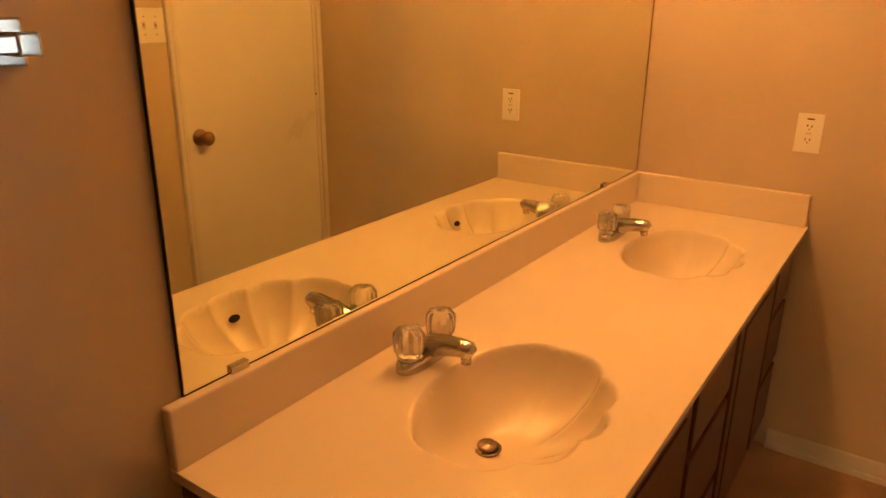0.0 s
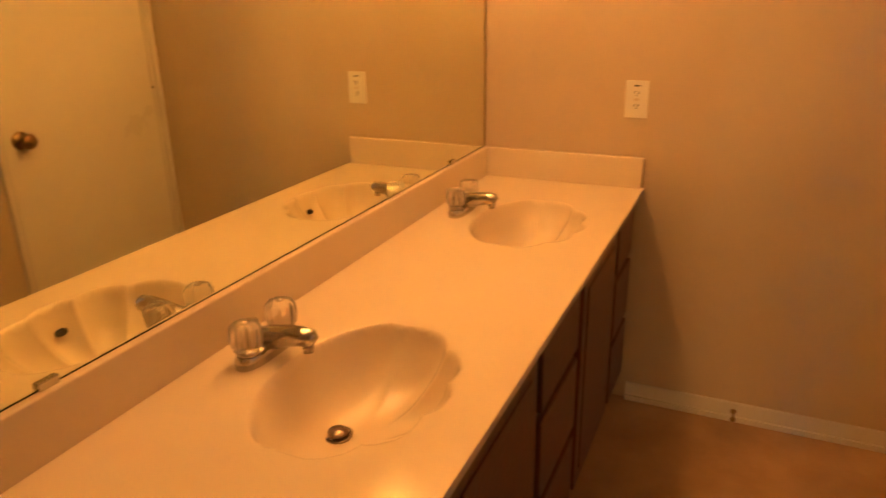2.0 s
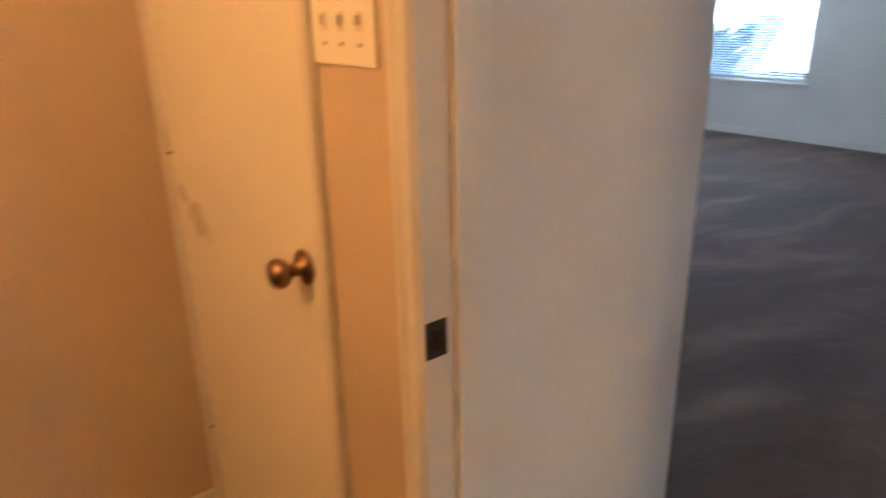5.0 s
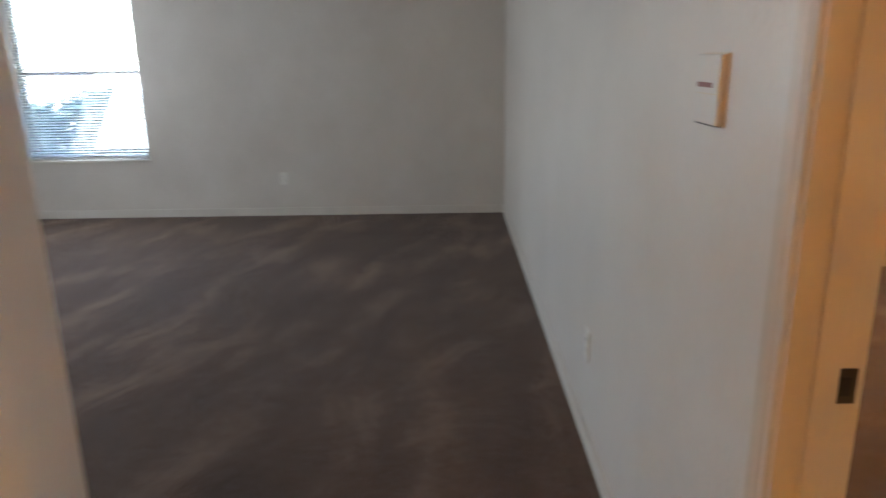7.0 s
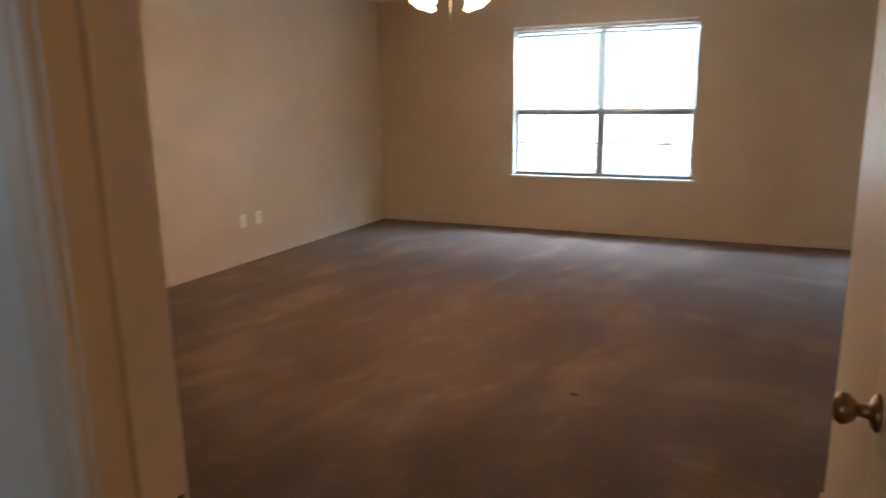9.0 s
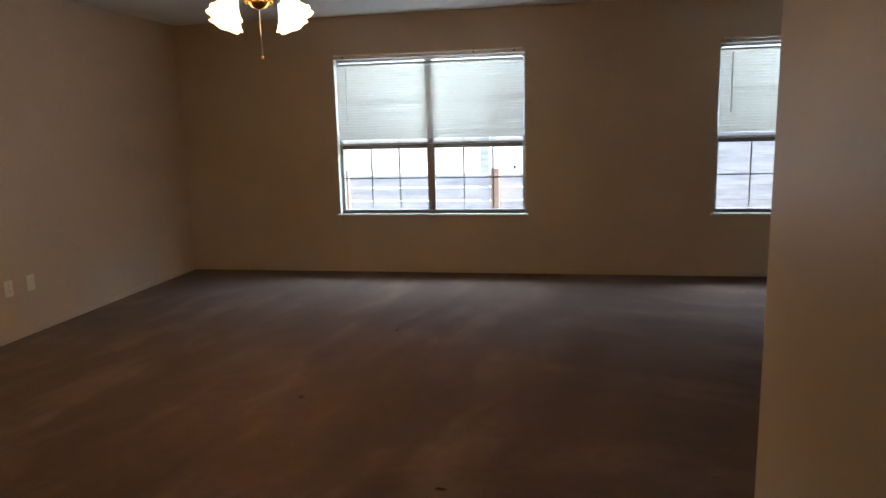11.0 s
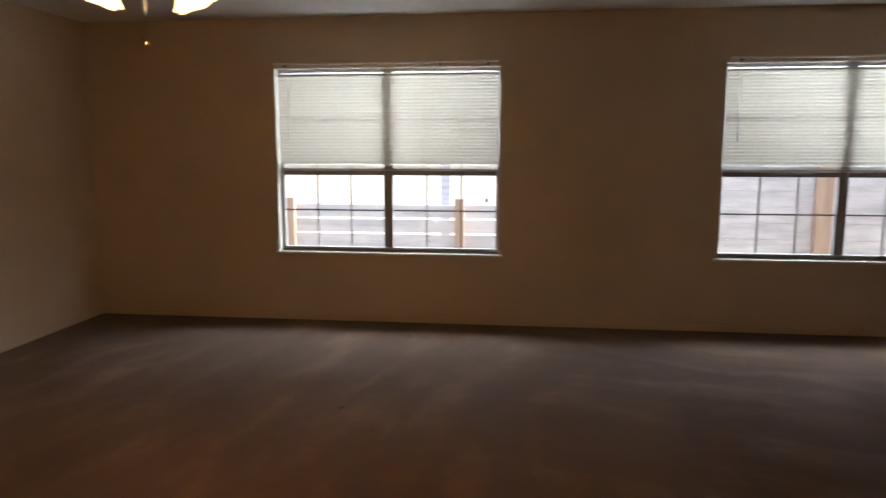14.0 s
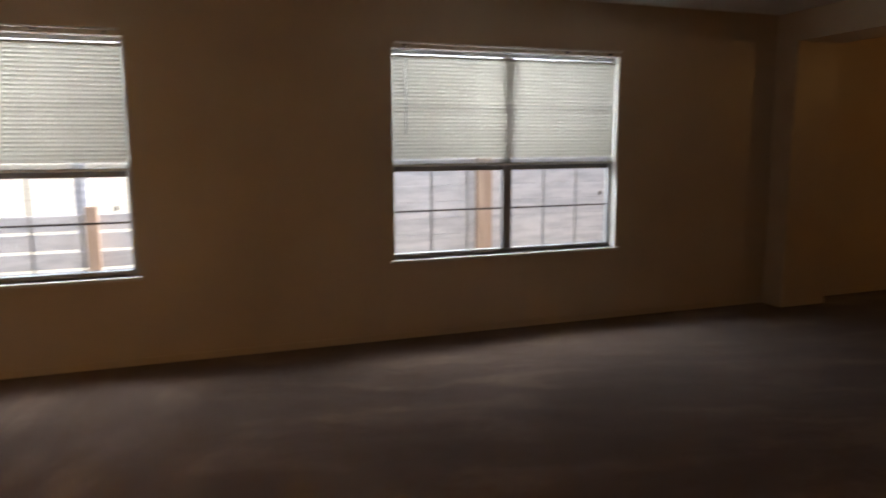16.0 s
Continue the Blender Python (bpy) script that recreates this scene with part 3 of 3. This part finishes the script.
for y0, y1 in ((-0.275, -0.030), (-1.085, -0.770), (-1.845, -1.600)):
    for z0, z1 in ((0.590, 0.764), (0.365, 0.565), (0.130, 0.340)):
        front("drawer", y0, y1, z0, z1)
for y0, y1 in ((-0.735, -0.310), (-1.565, -1.120)):
    front("door", y0, y1, 0.130, 0.764)

# wall mirror with its clips
mir = thing("wall_mirror_glass", "large frameless wall mirror resting on the backsplash", "mirror")
part("glass", box(0.002, 0.007, -1.842, -0.0105, 0.908, 1.86, 0.0008, 1), MIRROR, mir)
part("dark_edge", boxes((0.0015, 0.0065, -1.8440, -1.8425, 0.905, 1.86), (0.0015, 0.0065, -1.8425, -0.0105, 0.9055, 0.9078)), HOLE, mir, "dark tarnished mirror edge")
# strip coloured brown for the shaded gap between mirror and end wall
part("side_gap_strip", box(0.0015, 0.0085, -0.0102, -0.0060, 0.9055, 1.86, 0.001, 1), BRONZE, mir, "thin brown strip for the shaded gap beside the mirror")
for y in (-1.745, -0.30):
    part("clip", box(0.002, 0.013, y - 0.017, y + 0.017, 0.9055, 0.919, 0.002), CHROME, mir, "small chrome mirror clip")

# towel bar end
tb = thing("towel_bar", "square chrome towel bar on a post on the wall", "towel bar")
part("wall_plate", box(0.0, 0.010, -2.022, -1.975, 1.375, 1.425, 0.003), CHROME, tb)
part("post", box(0.010, 0.068, -2.010, -1.986, 1.388, 1.412, 0.003), CHROME, tb)
part("bar", box(0.050, 0.066, -2.62, -1.988, 1.391, 1.409, 0.002), CHROME, tb)
part("wall_plate", box(0.0, 0.010, -2.645, -2.598, 1.375, 1.425, 0.003), CHROME, tb)
part("post", box(0.010, 0.068, -2.634, -2.610, 1.388, 1.412, 0.003), CHROME, tb)


def wall_plate(name, label, category, m, kind, width=0.072, height=0.117):
    """Cover plate lying on the local XZ plane, its face towards local -Y."""
    p = thing(name, label, category)
    bm = box(-width / 2, width / 2, -0.006, 0.0, -height / 2, height / 2, 0.003)
    part("cover", bm, PLASTIC, p)
    if kind == "outlet":
        part("insert", box(-0.0165, 0.0165, -0.0085, -0.0062, -0.033, 0.033, 0.001), PLASTIC, p)
        for s in (-1, 1):
            for x in (-0.006, 0.006):
                part("slot", box(x - 0.0012, x + 0.0012, -0.0092, -0.0086, s * 0.020 - 0.002, s * 0.020 + 0.006), HOLE, p)
            part("ground_hole", box(-0.0018, 0.0018, -0.0092, -0.0086, s * 0.020 - 0.009, s * 0.020 - 0.0055), HOLE, p)
        part("test_button", box(-0.008, 0.008, -0.0094, -0.0086, -0.0035, 0.0035), PLASTIC_ALMOND, p)
        part("label_mark", box(-0.010, 0.010, -0.0068, -0.0061, 0.0405, 0.0445), HOLE, p)
    elif kind == "duplex":
        for s in (-1, 1):
            part("socket", box(-0.016, 0.016, -0.0085, -0.0062, s * 0.020 - 0.013, s * 0.020 + 0.013, 0.002), PLASTIC, p)
            for x in (-0.006, 0.006):
                part("slot", box(x - 0.0012, x + 0.0012, -0.0092, -0.0086, s * 0.020 - 0.002, s * 0.020 + 0.006), HOLE, p)
    else:
        n = kind
        for i in range(n):
            x = (i - (n - 1) / 2) * 0.046
            part("toggle_slot", box(x - 0.006, x + 0.006, -0.0072, -0.0062, -0.013, 0.013), PLASTIC_ALMOND, p)
            bm = box(x - 0.0045, x + 0.0045, -0.017, -0.007, -0.004, 0.009, 0.001)
            part("toggle", bm, PLASTIC, p)
            for s in (-1, 1):
                part("screw", lathe([(0.0, 0.0), (0.003, 0.0), (0.003, 0.0012), (0, 0.0014)], 10, 'Y', at=(x, -0.0075, s * 0.030)), BRONZE, p)
    p.matrix_world = m
    return p


wall_plate("outlet", "white GFCI outlet above the side splash", "outlet", pose(0.520, 0.0, 1.090), "outlet")
wall_plate("light_switch", "white three-gang toggle switch plate beside the closet door", "light switch", pose(XR, -0.8620, 1.367, 0, 0, -90), 3, 0.164, 0.117)
wall_plate("outlet", "white outlet plate low on the bathroom wall", "outlet", pose(0.0, -2.125, 1.055, 0, 0, 90), "duplex")

# door stop on the skirting
ds = thing("door_stop", "small brass spring door stop on the baseboard", "door stop")
part("spring", lathe([(0.006, 0.0), (0.011, 0.004), (0.006, 0.010), (0.0065, 0.045), (0.0085, 0.047), (0.0085, 0.058), (0.004, 0.062)], 14, 'Y'), BRONZE, ds, smooth=True)
ds.matrix_world = pose(0.930, -0.022, 0.050, 0, 0, 180)

# lit bar of bulbs over the mirror
vl = thing("vanity_light", "chrome vanity light bar with four lit bulbs", "vanity light")
part("bar", box(0.0, 0.045, -1.50, -0.32, 1.975, 2.085, 0.006), CHROME, vl)
for i in range(4):
    y = -1.36 + 0.30 * i
    part("socket", lathe([(0.024, 0.045), (0.024, 0.070), (0.018, 0.074)], 16, 'X', at=(0, y, 2.03)), CHROME, vl, smooth=True)
    b = part("bulb", lathe([(0.016, 0.072), (0.030, 0.088), (0.038, 0.108), (0.036, 0.125), (0.024, 0.140), (0.0, 0.146)], 18, 'X', at=(0, y, 2.03)), BULB, vl, "warm lit round bulb", True)
    b.visible_shadow = False


# ---- hall and front room ----
th = thing("wall_thermostat", "white boxed thermostat with a dark red print on the hall wall", "thermostat")
part("back_plate", box(-0.061, 0.061, -0.004, 0.0, -0.067, 0.067, 0.001), PLASTIC_ALMOND, th)
part("cover", box(-0.058, 0.058, -0.016, -0.0042, -0.064, 0.064, 0.004, 3), PLASTIC_GREY, th)
part("print", box(-0.050, 0.028, -0.0166, -0.0161, 0.004, 0.013), RED, th, "dark red worn lettering")
part("seam", box(-0.0565, 0.0565, -0.0164, -0.0159, -0.0085, -0.0065), PLASTIC_ALMOND, th)
# near-black strip put in for the shade line under the cover
part("lower_shade_strip", box(-0.054, 0.054, -0.014, -0.006, -0.0658, -0.0641), HOLE, th)
th.matrix_world = pose(2.846, YR, 1.357, 0, 0, 180)
wall_plate("outlet", "off-white outlet plate on the long hall wall", "outlet", pose(3.890, YR, 0.390, 0, 0, 180), "duplex")
wall_plate("outlet", "white outlet plate low on the front room wall", "outlet", pose(XL, 0.119, 0.351, 0, 0, -90), "duplex")


def glass_pane(name, x0, x1, y0, y1, z0, z1, parent):
    p = part(name, boxes((x0, x1, y0, y1, z0, z1)), GLASS, parent)
    p.visible_shadow = False
    return p


# front room window, in the plane of the east wall
w3 = tagged(new("window_3"), "white front room window with an open mini-blind", kind="structure")
part("sill", box(XL - 0.030, XL + 0.10, LW[0] - 0.03, LW[1] + 0.03, 0.525, 0.551, 0.004), TRIM, w3)
part("frame", boxes((XL + 0.09, XL + 0.13, LW[0], LW[0] + 0.04, 0.551, 2.08), (XL + 0.09, XL + 0.13, LW[1] - 0.04, LW[1], 0.551, 2.08),
                    (XL + 0.09, XL + 0.13, LW[0] + 0.04, LW[1] - 0.04, 0.551, 0.590), (XL + 0.09, XL + 0.13, LW[0] + 0.04, LW[1] - 0.04, 2.04, 2.08),
                    (XL + 0.09, XL + 0.13, LW[0] + 0.04, LW[1] - 0.04, 1.31, 1.35)), ALU, w3)
glass_pane("pane", XL + 0.108, XL + 0.112, LW[0] + 0.04, LW[1] - 0.04, 0.590, 1.31, w3)
glass_pane("pane", XL + 0.108, XL + 0.112, LW[0] + 0.04, LW[1] - 0.04, 1.35, 2.04, w3)


def slat_mesh(length, along, tilt, width=0.029):
    """One curved blind slat, centred, along x or y."""
    bm = bmesh.new()
    rows = []
    for i in range(5):
        s = (i / 4 - 0.5)
        a, h = s * width, 0.0022 * (1 - 4 * s * s)
        c, d = math.cos(tilt), math.sin(tilt)
        p, q = a * c - h * d, a * d + h * c
        row = []
        for e in (-length / 2, length / 2):
            row.append(bm.verts.new((e, p, q) if along == 'x' else (p, e, q)))
        rows.append(row)
    for a, b in zip(rows, rows[1:]):
        bm.faces.new((a[0], a[1], b[1], b[0]))
    return mesh_of("slat", bm, SLAT, True)


def blind(name, label, along, at, length, z_top, z_low, tilt, pitch, stack=6, wand=True):
    b = thing(name, label, "window blind", "mini-blinds")
    L = length / 2

    def bx(a0, a1, d0, d1, z0, z1, bev=0.002):
        return box(a0, a1, d0, d1, z0, z1, bev) if along == 'x' else box(d0, d1, a0, a1, z0, z1, bev)
    part("headrail", bx(-L, L, -0.016, 0.016, z_top - 0.018, z_top), SLAT, b)
    me = slat_mesh(length - 0.008, along, tilt)
    z = z_top - 0.030
    while z > z_low + 0.016 + 0.004 * stack:
        s = new("slat", me)
        s.parent = b
        s.location = (0, 0, z)
        z -= pitch
    flat = slat_mesh(length - 0.008, along, 0.0)
    for i in range(stack):
        s = new("slat", flat)
        s.parent = b
        s.location = (0, 0, z_low + 0.018 + 0.0040 * i)
    part("bottom_rail", bx(-L + 0.003, L - 0.003, -0.012, 0.012, z_low, z_low + 0.014), SLAT, b)
    for a in (-L + 0.15, L - 0.15):
        part("ladder_cord", bx(a - 0.0012, a + 0.0012, -0.0145, -0.0125, z_low, z_top - 0.03, 0), SLAT, b)
    b.location = at
    return b


blind("window_blind", "lowered white mini-blind with open slats", 'y', (XL + 0.045, (LW[0] + LW[1]) / 2, 0), LW[1] - LW[0] - 0.012, 2.076, 0.557, radians(20), 0.0250, 3, False)


# ---- big room windows ----
def wide_window(name, x0, x1, label):
    w = tagged(new(name), label, kind="structure")
    yi = YF - 0.075
    part("sill", box(x0 - 0.025, x1 + 0.025, YF - 0.10, YF + 0.028, ZB - 0.022, ZB, 0.004), TRIM, w)
    part("reveal", boxes((x0, x0 + 0.004, YF - WT, YF - 0.001, ZB, ZT), (x1 - 0.004, x1, YF - WT, YF - 0.001, ZB, ZT), (x0 + 0.004, x1 - 0.004, YF - WT, YF - 0.001, ZT - 0.004, ZT)), TRIM, w)
    xm = (x0 + x1) / 2
    zm = 1.255
    y0, y1 = yi - 0.045, yi
    part("outer_frame", boxes((x0 + 0.004, x0 + 0.034, y0, y1, ZB, ZT - 0.004), (x1 - 0.034, x1 - 0.004, y0, y1, ZB, ZT - 0.004),
                              (x0 + 0.034, x1 - 0.034, y0, y1, ZB, ZB + 0.032), (x0 + 0.034, x1 - 0.034, y0, y1, ZT - 0.034, ZT - 0.004)), ALU, w)
    part("mullion", box(xm - 0.036, xm + 0.036, y0, y1 + 0.004, ZB + 0.0325, ZT - 0.0345, 0.003), MULLION, w)
    for a, b in ((x0 + 0.034, xm - 0.036), (xm + 0.036, x1 - 0.034)):
        part("meeting_rail", box(a + 0.0005, b - 0.0005, y0 + 0.004, y1 + 0.002, zm - 0.026, zm + 0.030, 0.003), BRONZE_FRAME, w)
        for z0, z1 in ((ZB + 0.032, zm - 0.026), (zm + 0.030, ZT - 0.034)):
            p = glass_pane("pane", a, b, y0 + 0.018, y0 + 0.021, z0, z1, w)
            for k in (1, 2):
                xx = a + (b - a) * k / 3
                part("muntin", boxes((xx - 0.006, xx + 0.006, y0 + 0.024, y0 + 0.032, z0, z1)), ALU, w)
            zz = (z0 + z1) / 2 + 0.01
            part("muntin", boxes((a, b, y0 + 0.0325, y0 + 0.038, zz - 0.006, zz + 0.006)), BRONZE_FRAME, w)
    part("sash_latch", box(x0 + 0.10, x0 + 0.118, y1 - 0.002, y1 + 0.012, 1.015, 1.045, 0.002), DARKMETAL, w)
    return w


for nm, (a, b), lab in (("window_1", W1, "wide double window with a grid and a white sill"), ("window_2", W2, "wide double window with a grid looking at the tall fence")):
    wide_window(nm, a, b, lab)
    bl = blind("window_blind", "white mini-blind drawn halfway up the window", 'x', ((a + b) / 2, YF - 0.040, 0), b - a - 0.030, ZT - 0.046, 1.268, radians(70), 0.0265, 8)
    part("wand", lathe([(0.004, 0.0), (0.004, 0.52)], 8, at=((b - a) / 2 - 0.115, 0.020, ZT - 0.60)), ALU, bl, "clear tilt wand", True)
    # curtain rod left above the window, with its brackets
    rod = thing("curtain_rod", "thin white curtain rod on brackets over the window", "curtain rod", "curtain rods")
    part("rod", tube([(a + 0.02, YF + 0.045, ZT + 0.028), ((a + b) / 2, YF + 0.045, ZT + 0.024), (b - 0.02, YF + 0.045, ZT + 0.028)], 0.008, 10), PLASTIC, rod, smooth=True)
    for x in (a + 0.10, a + 0.48, b - 0.10):
        part("bracket", boxes((x - 0.006, x + 0.006, YF, YF + 0.050, ZT + 0.006, ZT + 0.014), (x - 0.006, x + 0.006, YF, YF + 0.004, ZT - 0.000, ZT + 0.045)), DARKMETAL, rod)

wall_plate("outlet", "white outlet plate low on the side wall", "outlet", pose(XFL, -6.262, 0.380, 0, 0, -90), "duplex")
wall_plate("outlet", "white cable plate beside the outlet", "outlet", pose(XFL, -6.470, 0.380, 0, 0, -90), "duplex")

# ---- ceiling fan with four lit shades ----
FX, FY = 3.629, -5.418
fan = thing("ceiling_fan", "brass ceiling fan with cherry blades and four lit tulip shades", "ceiling fan")
fan.location = (FX, FY, 0)
part("canopy", lathe([(0.0, H - 0.001), (0.075, H - 0.001), (0.070, H - 0.045), (0.020, H - 0.060)], 24), BRASS, fan, smooth=True)
part("rod", lathe([(0.012, H - 0.06), (0.012, 2.27)], 12), BRASS, fan, smooth=True)
part("motor", lathe([(0.02, 2.290), (0.09, 2.280), (0.125, 2.255), (0.130, 2.205), (0.105, 2.180), (0.06, 2.165)], 32), BRASS, fan, smooth=True)
part("light_hub", lathe([(0.055, 2.166), (0.062, 2.145), (0.070, 2.120), (0.058, 2.075), (0.036, 2.045), (0.0, 2.035)], 28), BRASS, fan, smooth=True)
for i in range(5):
    a = radians(5 + 72 * i)
    bm = bmesh.new()
    ring_t, ring_b = [], []
    outline = [(0.19, -0.050), (0.30, -0.062), (0.52, -0.068), (0.62, -0.058), (0.655, -0.030), (0.660, 0.0), (0.655, 0.030), (0.62, 0.058), (0.52, 0.068), (0.30, 0.062), (0.19, 0.050)]
    for x, y in outline:
        z = 2.175 + y * 0.20
        ring_t.append(bm.verts.new((x, y, z + 0.004)))
        ring_b.append(bm.verts.new((x, y, z - 0.004)))
    bm.faces.new(ring_t)
    bm.faces.new(list(reversed(ring_b)))
    for k in range(len(outline)):
        j = (k + 1) % len(outline)
        bm.faces.new((ring_t[k], ring_b[k], ring_b[j], ring_t[j]))
    bmesh.ops.rotate(bm, cent=(0, 0, 0), matrix=Matrix.Rotation(a, 3, 'Z'), verts=list(bm.verts))
    bmesh.ops.recalc_face_normals(bm, faces=list(bm.faces))
    bl = part("blade", bm, BLADE, fan, "cherry-stained fan blade")
    bm = box(0.10, 0.25, -0.018, 0.018, 2.163, 2.168, 0.001)
    bmesh.ops.rotate(bm, cent=(0, 0, 0), matrix=Matrix.Rotation(a, 3, 'Z'), verts=list(bm.verts))
    part("blade_iron", bm, BRASS, bl)
for i in range(4):
    a = radians(71 + 90 * i)
    c, d = math.cos(a), math.sin(a)
    arm = part("lamp_arm", tube([(0.05 * c, 0.05 * d, 2.095), (0.10 * c, 0.10 * d, 2.125), (0.135 * c, 0.135 * d, 2.125), (0.160 * c, 0.160 * d, 2.100), (0.167 * c, 0.167 * d, 2.080)], 0.009, 10), BRASS, fan, smooth=True)
    bm = lathe([(0.024, 0.0), (0.030, -0.015), (0.040, -0.045), (0.054, -0.080), (0.072, -0.118), (0.086, -0.138), (0.084, -0.138), (0.069, -0.116), (0.051, -0.078), (0.036, -0.044), (0.026, -0.015)], 40,
               flute=lambda t, r, h: r * (1 + (0.09 * max(0.0, (-h - 0.06) / 0.06)) * math.cos(6 * t)))
    bmesh.ops.transform(bm, matrix=pose(0.165 * c, 0.165 * d, 2.088) @ Matrix.Rotation(a, 4, 'Z') @ Matrix.Rotation(radians(-32), 4, 'Y') @ Matrix.Scale(0.94, 4), verts=list(bm.verts))
    s = part("shade", bm, SHADE, fan, "lit frosted tulip glass shade", True)
    lamp("fan_bulb_light", (FX + 0.222 * c, FY + 0.222 * d, 1.985), 4.1, BULB_FAN, 0.028)
for i in range(12):
    a = radians(30 * i)
    part("gallery_pin", lathe([(0.004, 0.0), (0.0065, 0.004), (0.0065, 0.026), (0.004, 0.030)], 8, at=(0.064 * math.cos(a), 0.064 * math.sin(a), 2.062)), BRASS, fan, smooth=True)
chain = part("pull_chain", tube([(0.0, 0.0, 2.036), (0.0, 0.0, 1.815)], 0.0022, 6), CHROME, fan)
part("chain_bob", lathe([(0.0, 1.795), (0.006, 1.799), (0.008, 1.806), (0.005, 1.813), (0.0, 1.816)], 12), BRASS, chain, smooth=True)

# ---- outside ----
structure("ground", boxes((-400, 400, -400, 400, -0.45, -0.40)), GROUND, "dry sandy yard ground")


def fence(name, label, x0, x1, y, z_top, posts, board=0.166, half=0.055):
    f = thing(name, label, "fence", "yard fences")
    z = -0.50
    while z < z_top - 0.01:
        b = part("board", box(x0, x1, y - 0.02, y, z, z + board, 0.004, 1), FENCE, f)
        z += 0.185
    for x in posts:
        part("post", box(x - half, x + half, y, y + 0.09, -0.42, z_top + 0.13, 0.006), POST, f)
    return f


fence("fence", "low weathered board fence with cedar posts", 1.85, 14.0, -11.5, 0.72, (3.14, 5.25, 7.4, 9.6, 11.8), 0.157)
fence("fence", "tall weathered board fence with cedar posts", -9.0, 1.80, -11.3, 1.85, (-0.93, 1.35, -3.2, -5.4, -7.6), 0.1842, 0.085)


# neighbour's porch post past the low fence
pp = thing("porch_post", "pale grey square porch post standing past the fence", "post")
part("shaft", box(3.74, 3.92, -16.09, -15.91, -0.40, 2.60, 0.008), FENCE, pp)
part("collar", box(3.715, 3.945, -16.115, -15.885, 0.95, 1.02, 0.006), TRIM, pp)
part("foot", box(3.70, 3.96, -16.13, -15.87, -0.42, -0.28, 0.006), TRIM, pp)


def shrub(name, at, width, height, count, seed):
    """Twigs from one base and a ragged crown of small leaves."""
    rng = random.Random(seed)
    sh = thing(name, "leafy green shrub against the light outside", "shrub", "front yard shrubs")
    bm = bmesh.new()
    for k in range(count):
        a, q = rng.uniform(0, 6.283), rng.random() ** 0.5
        z = rng.random()
        lump = 0.75 + 0.25 * math.sin(3 * a + 5 * z) + 0.15 * math.sin(7 * a + 2)
        rr = width * q * lump * (1 - 0.6 * abs(z - 0.45))
        c = Vector((rr * math.cos(a), rr * math.sin(a), height * (0.12 + 0.88 * z * (0.85 + 0.15 * lump))))
        rot = Euler((rng.uniform(0, 6), rng.uniform(0, 6), rng.uniform(0, 6))).to_matrix()
        s = rng.uniform(0.045, 0.095)
        bm.faces.new([bm.verts.new(c + rot @ Vector(p)) for p in ((-s, 0, 0), (0, -s * 0.45, 0.1 * s), (s, 0, 0), (0, s * 0.45, 0.1 * s))])
    part("crown", bm, LEAF, sh)
    for k in range(7):
        a = rng.uniform(0, 6.283)
        e = (0.7 * width * math.cos(a), 0.7 * width * math.sin(a), height * rng.uniform(0.6, 0.9))
        part("limb", tube([(0, 0, 0), (e[0] * 0.35, e[1] * 0.35, e[2] * 0.5), e], [0.03, 0.02, 0.006], 7), BARK, sh)
    sh.location = at
    return sh


for i, (x, y, w, h) in enumerate(((9.7, 1.6, 0.80, 1.50), (9.8, 2.4, 0.85, 1.55), (10.4, 2.9, 0.80, 1.45), (9.7, 3.4, 0.65, 1.40), (10.0, 4.3, 0.75, 1.70), (9.8, 0.5, 0.7, 1.55))):
    shrub("shrub", (x, y, -0.42), w, h, 1500, 11 + i)


# bits of lint lying on the carpet
for i, (x, y, w) in enumerate(((2.63, -4.62, 0.024), (3.57, -5.48, 0.014), (3.352, -6.762, 0.020))):
    lint = thing("lint_bit", "small dark bit of lint on the carpet", "lint", "lint on the carpet")
    part("fibre", tube([(-w, 0, 0.003), (-w * 0.3, w * 0.25, 0.007), (w * 0.3, -w * 0.1, 0.006), (w, w * 0.2, 0.003)], [0.002, 0.005, 0.005, 0.002], 6), HOLE, lint)
    lint.matrix_world = pose(x, y, 0.0, 0, 0, 40 * i)
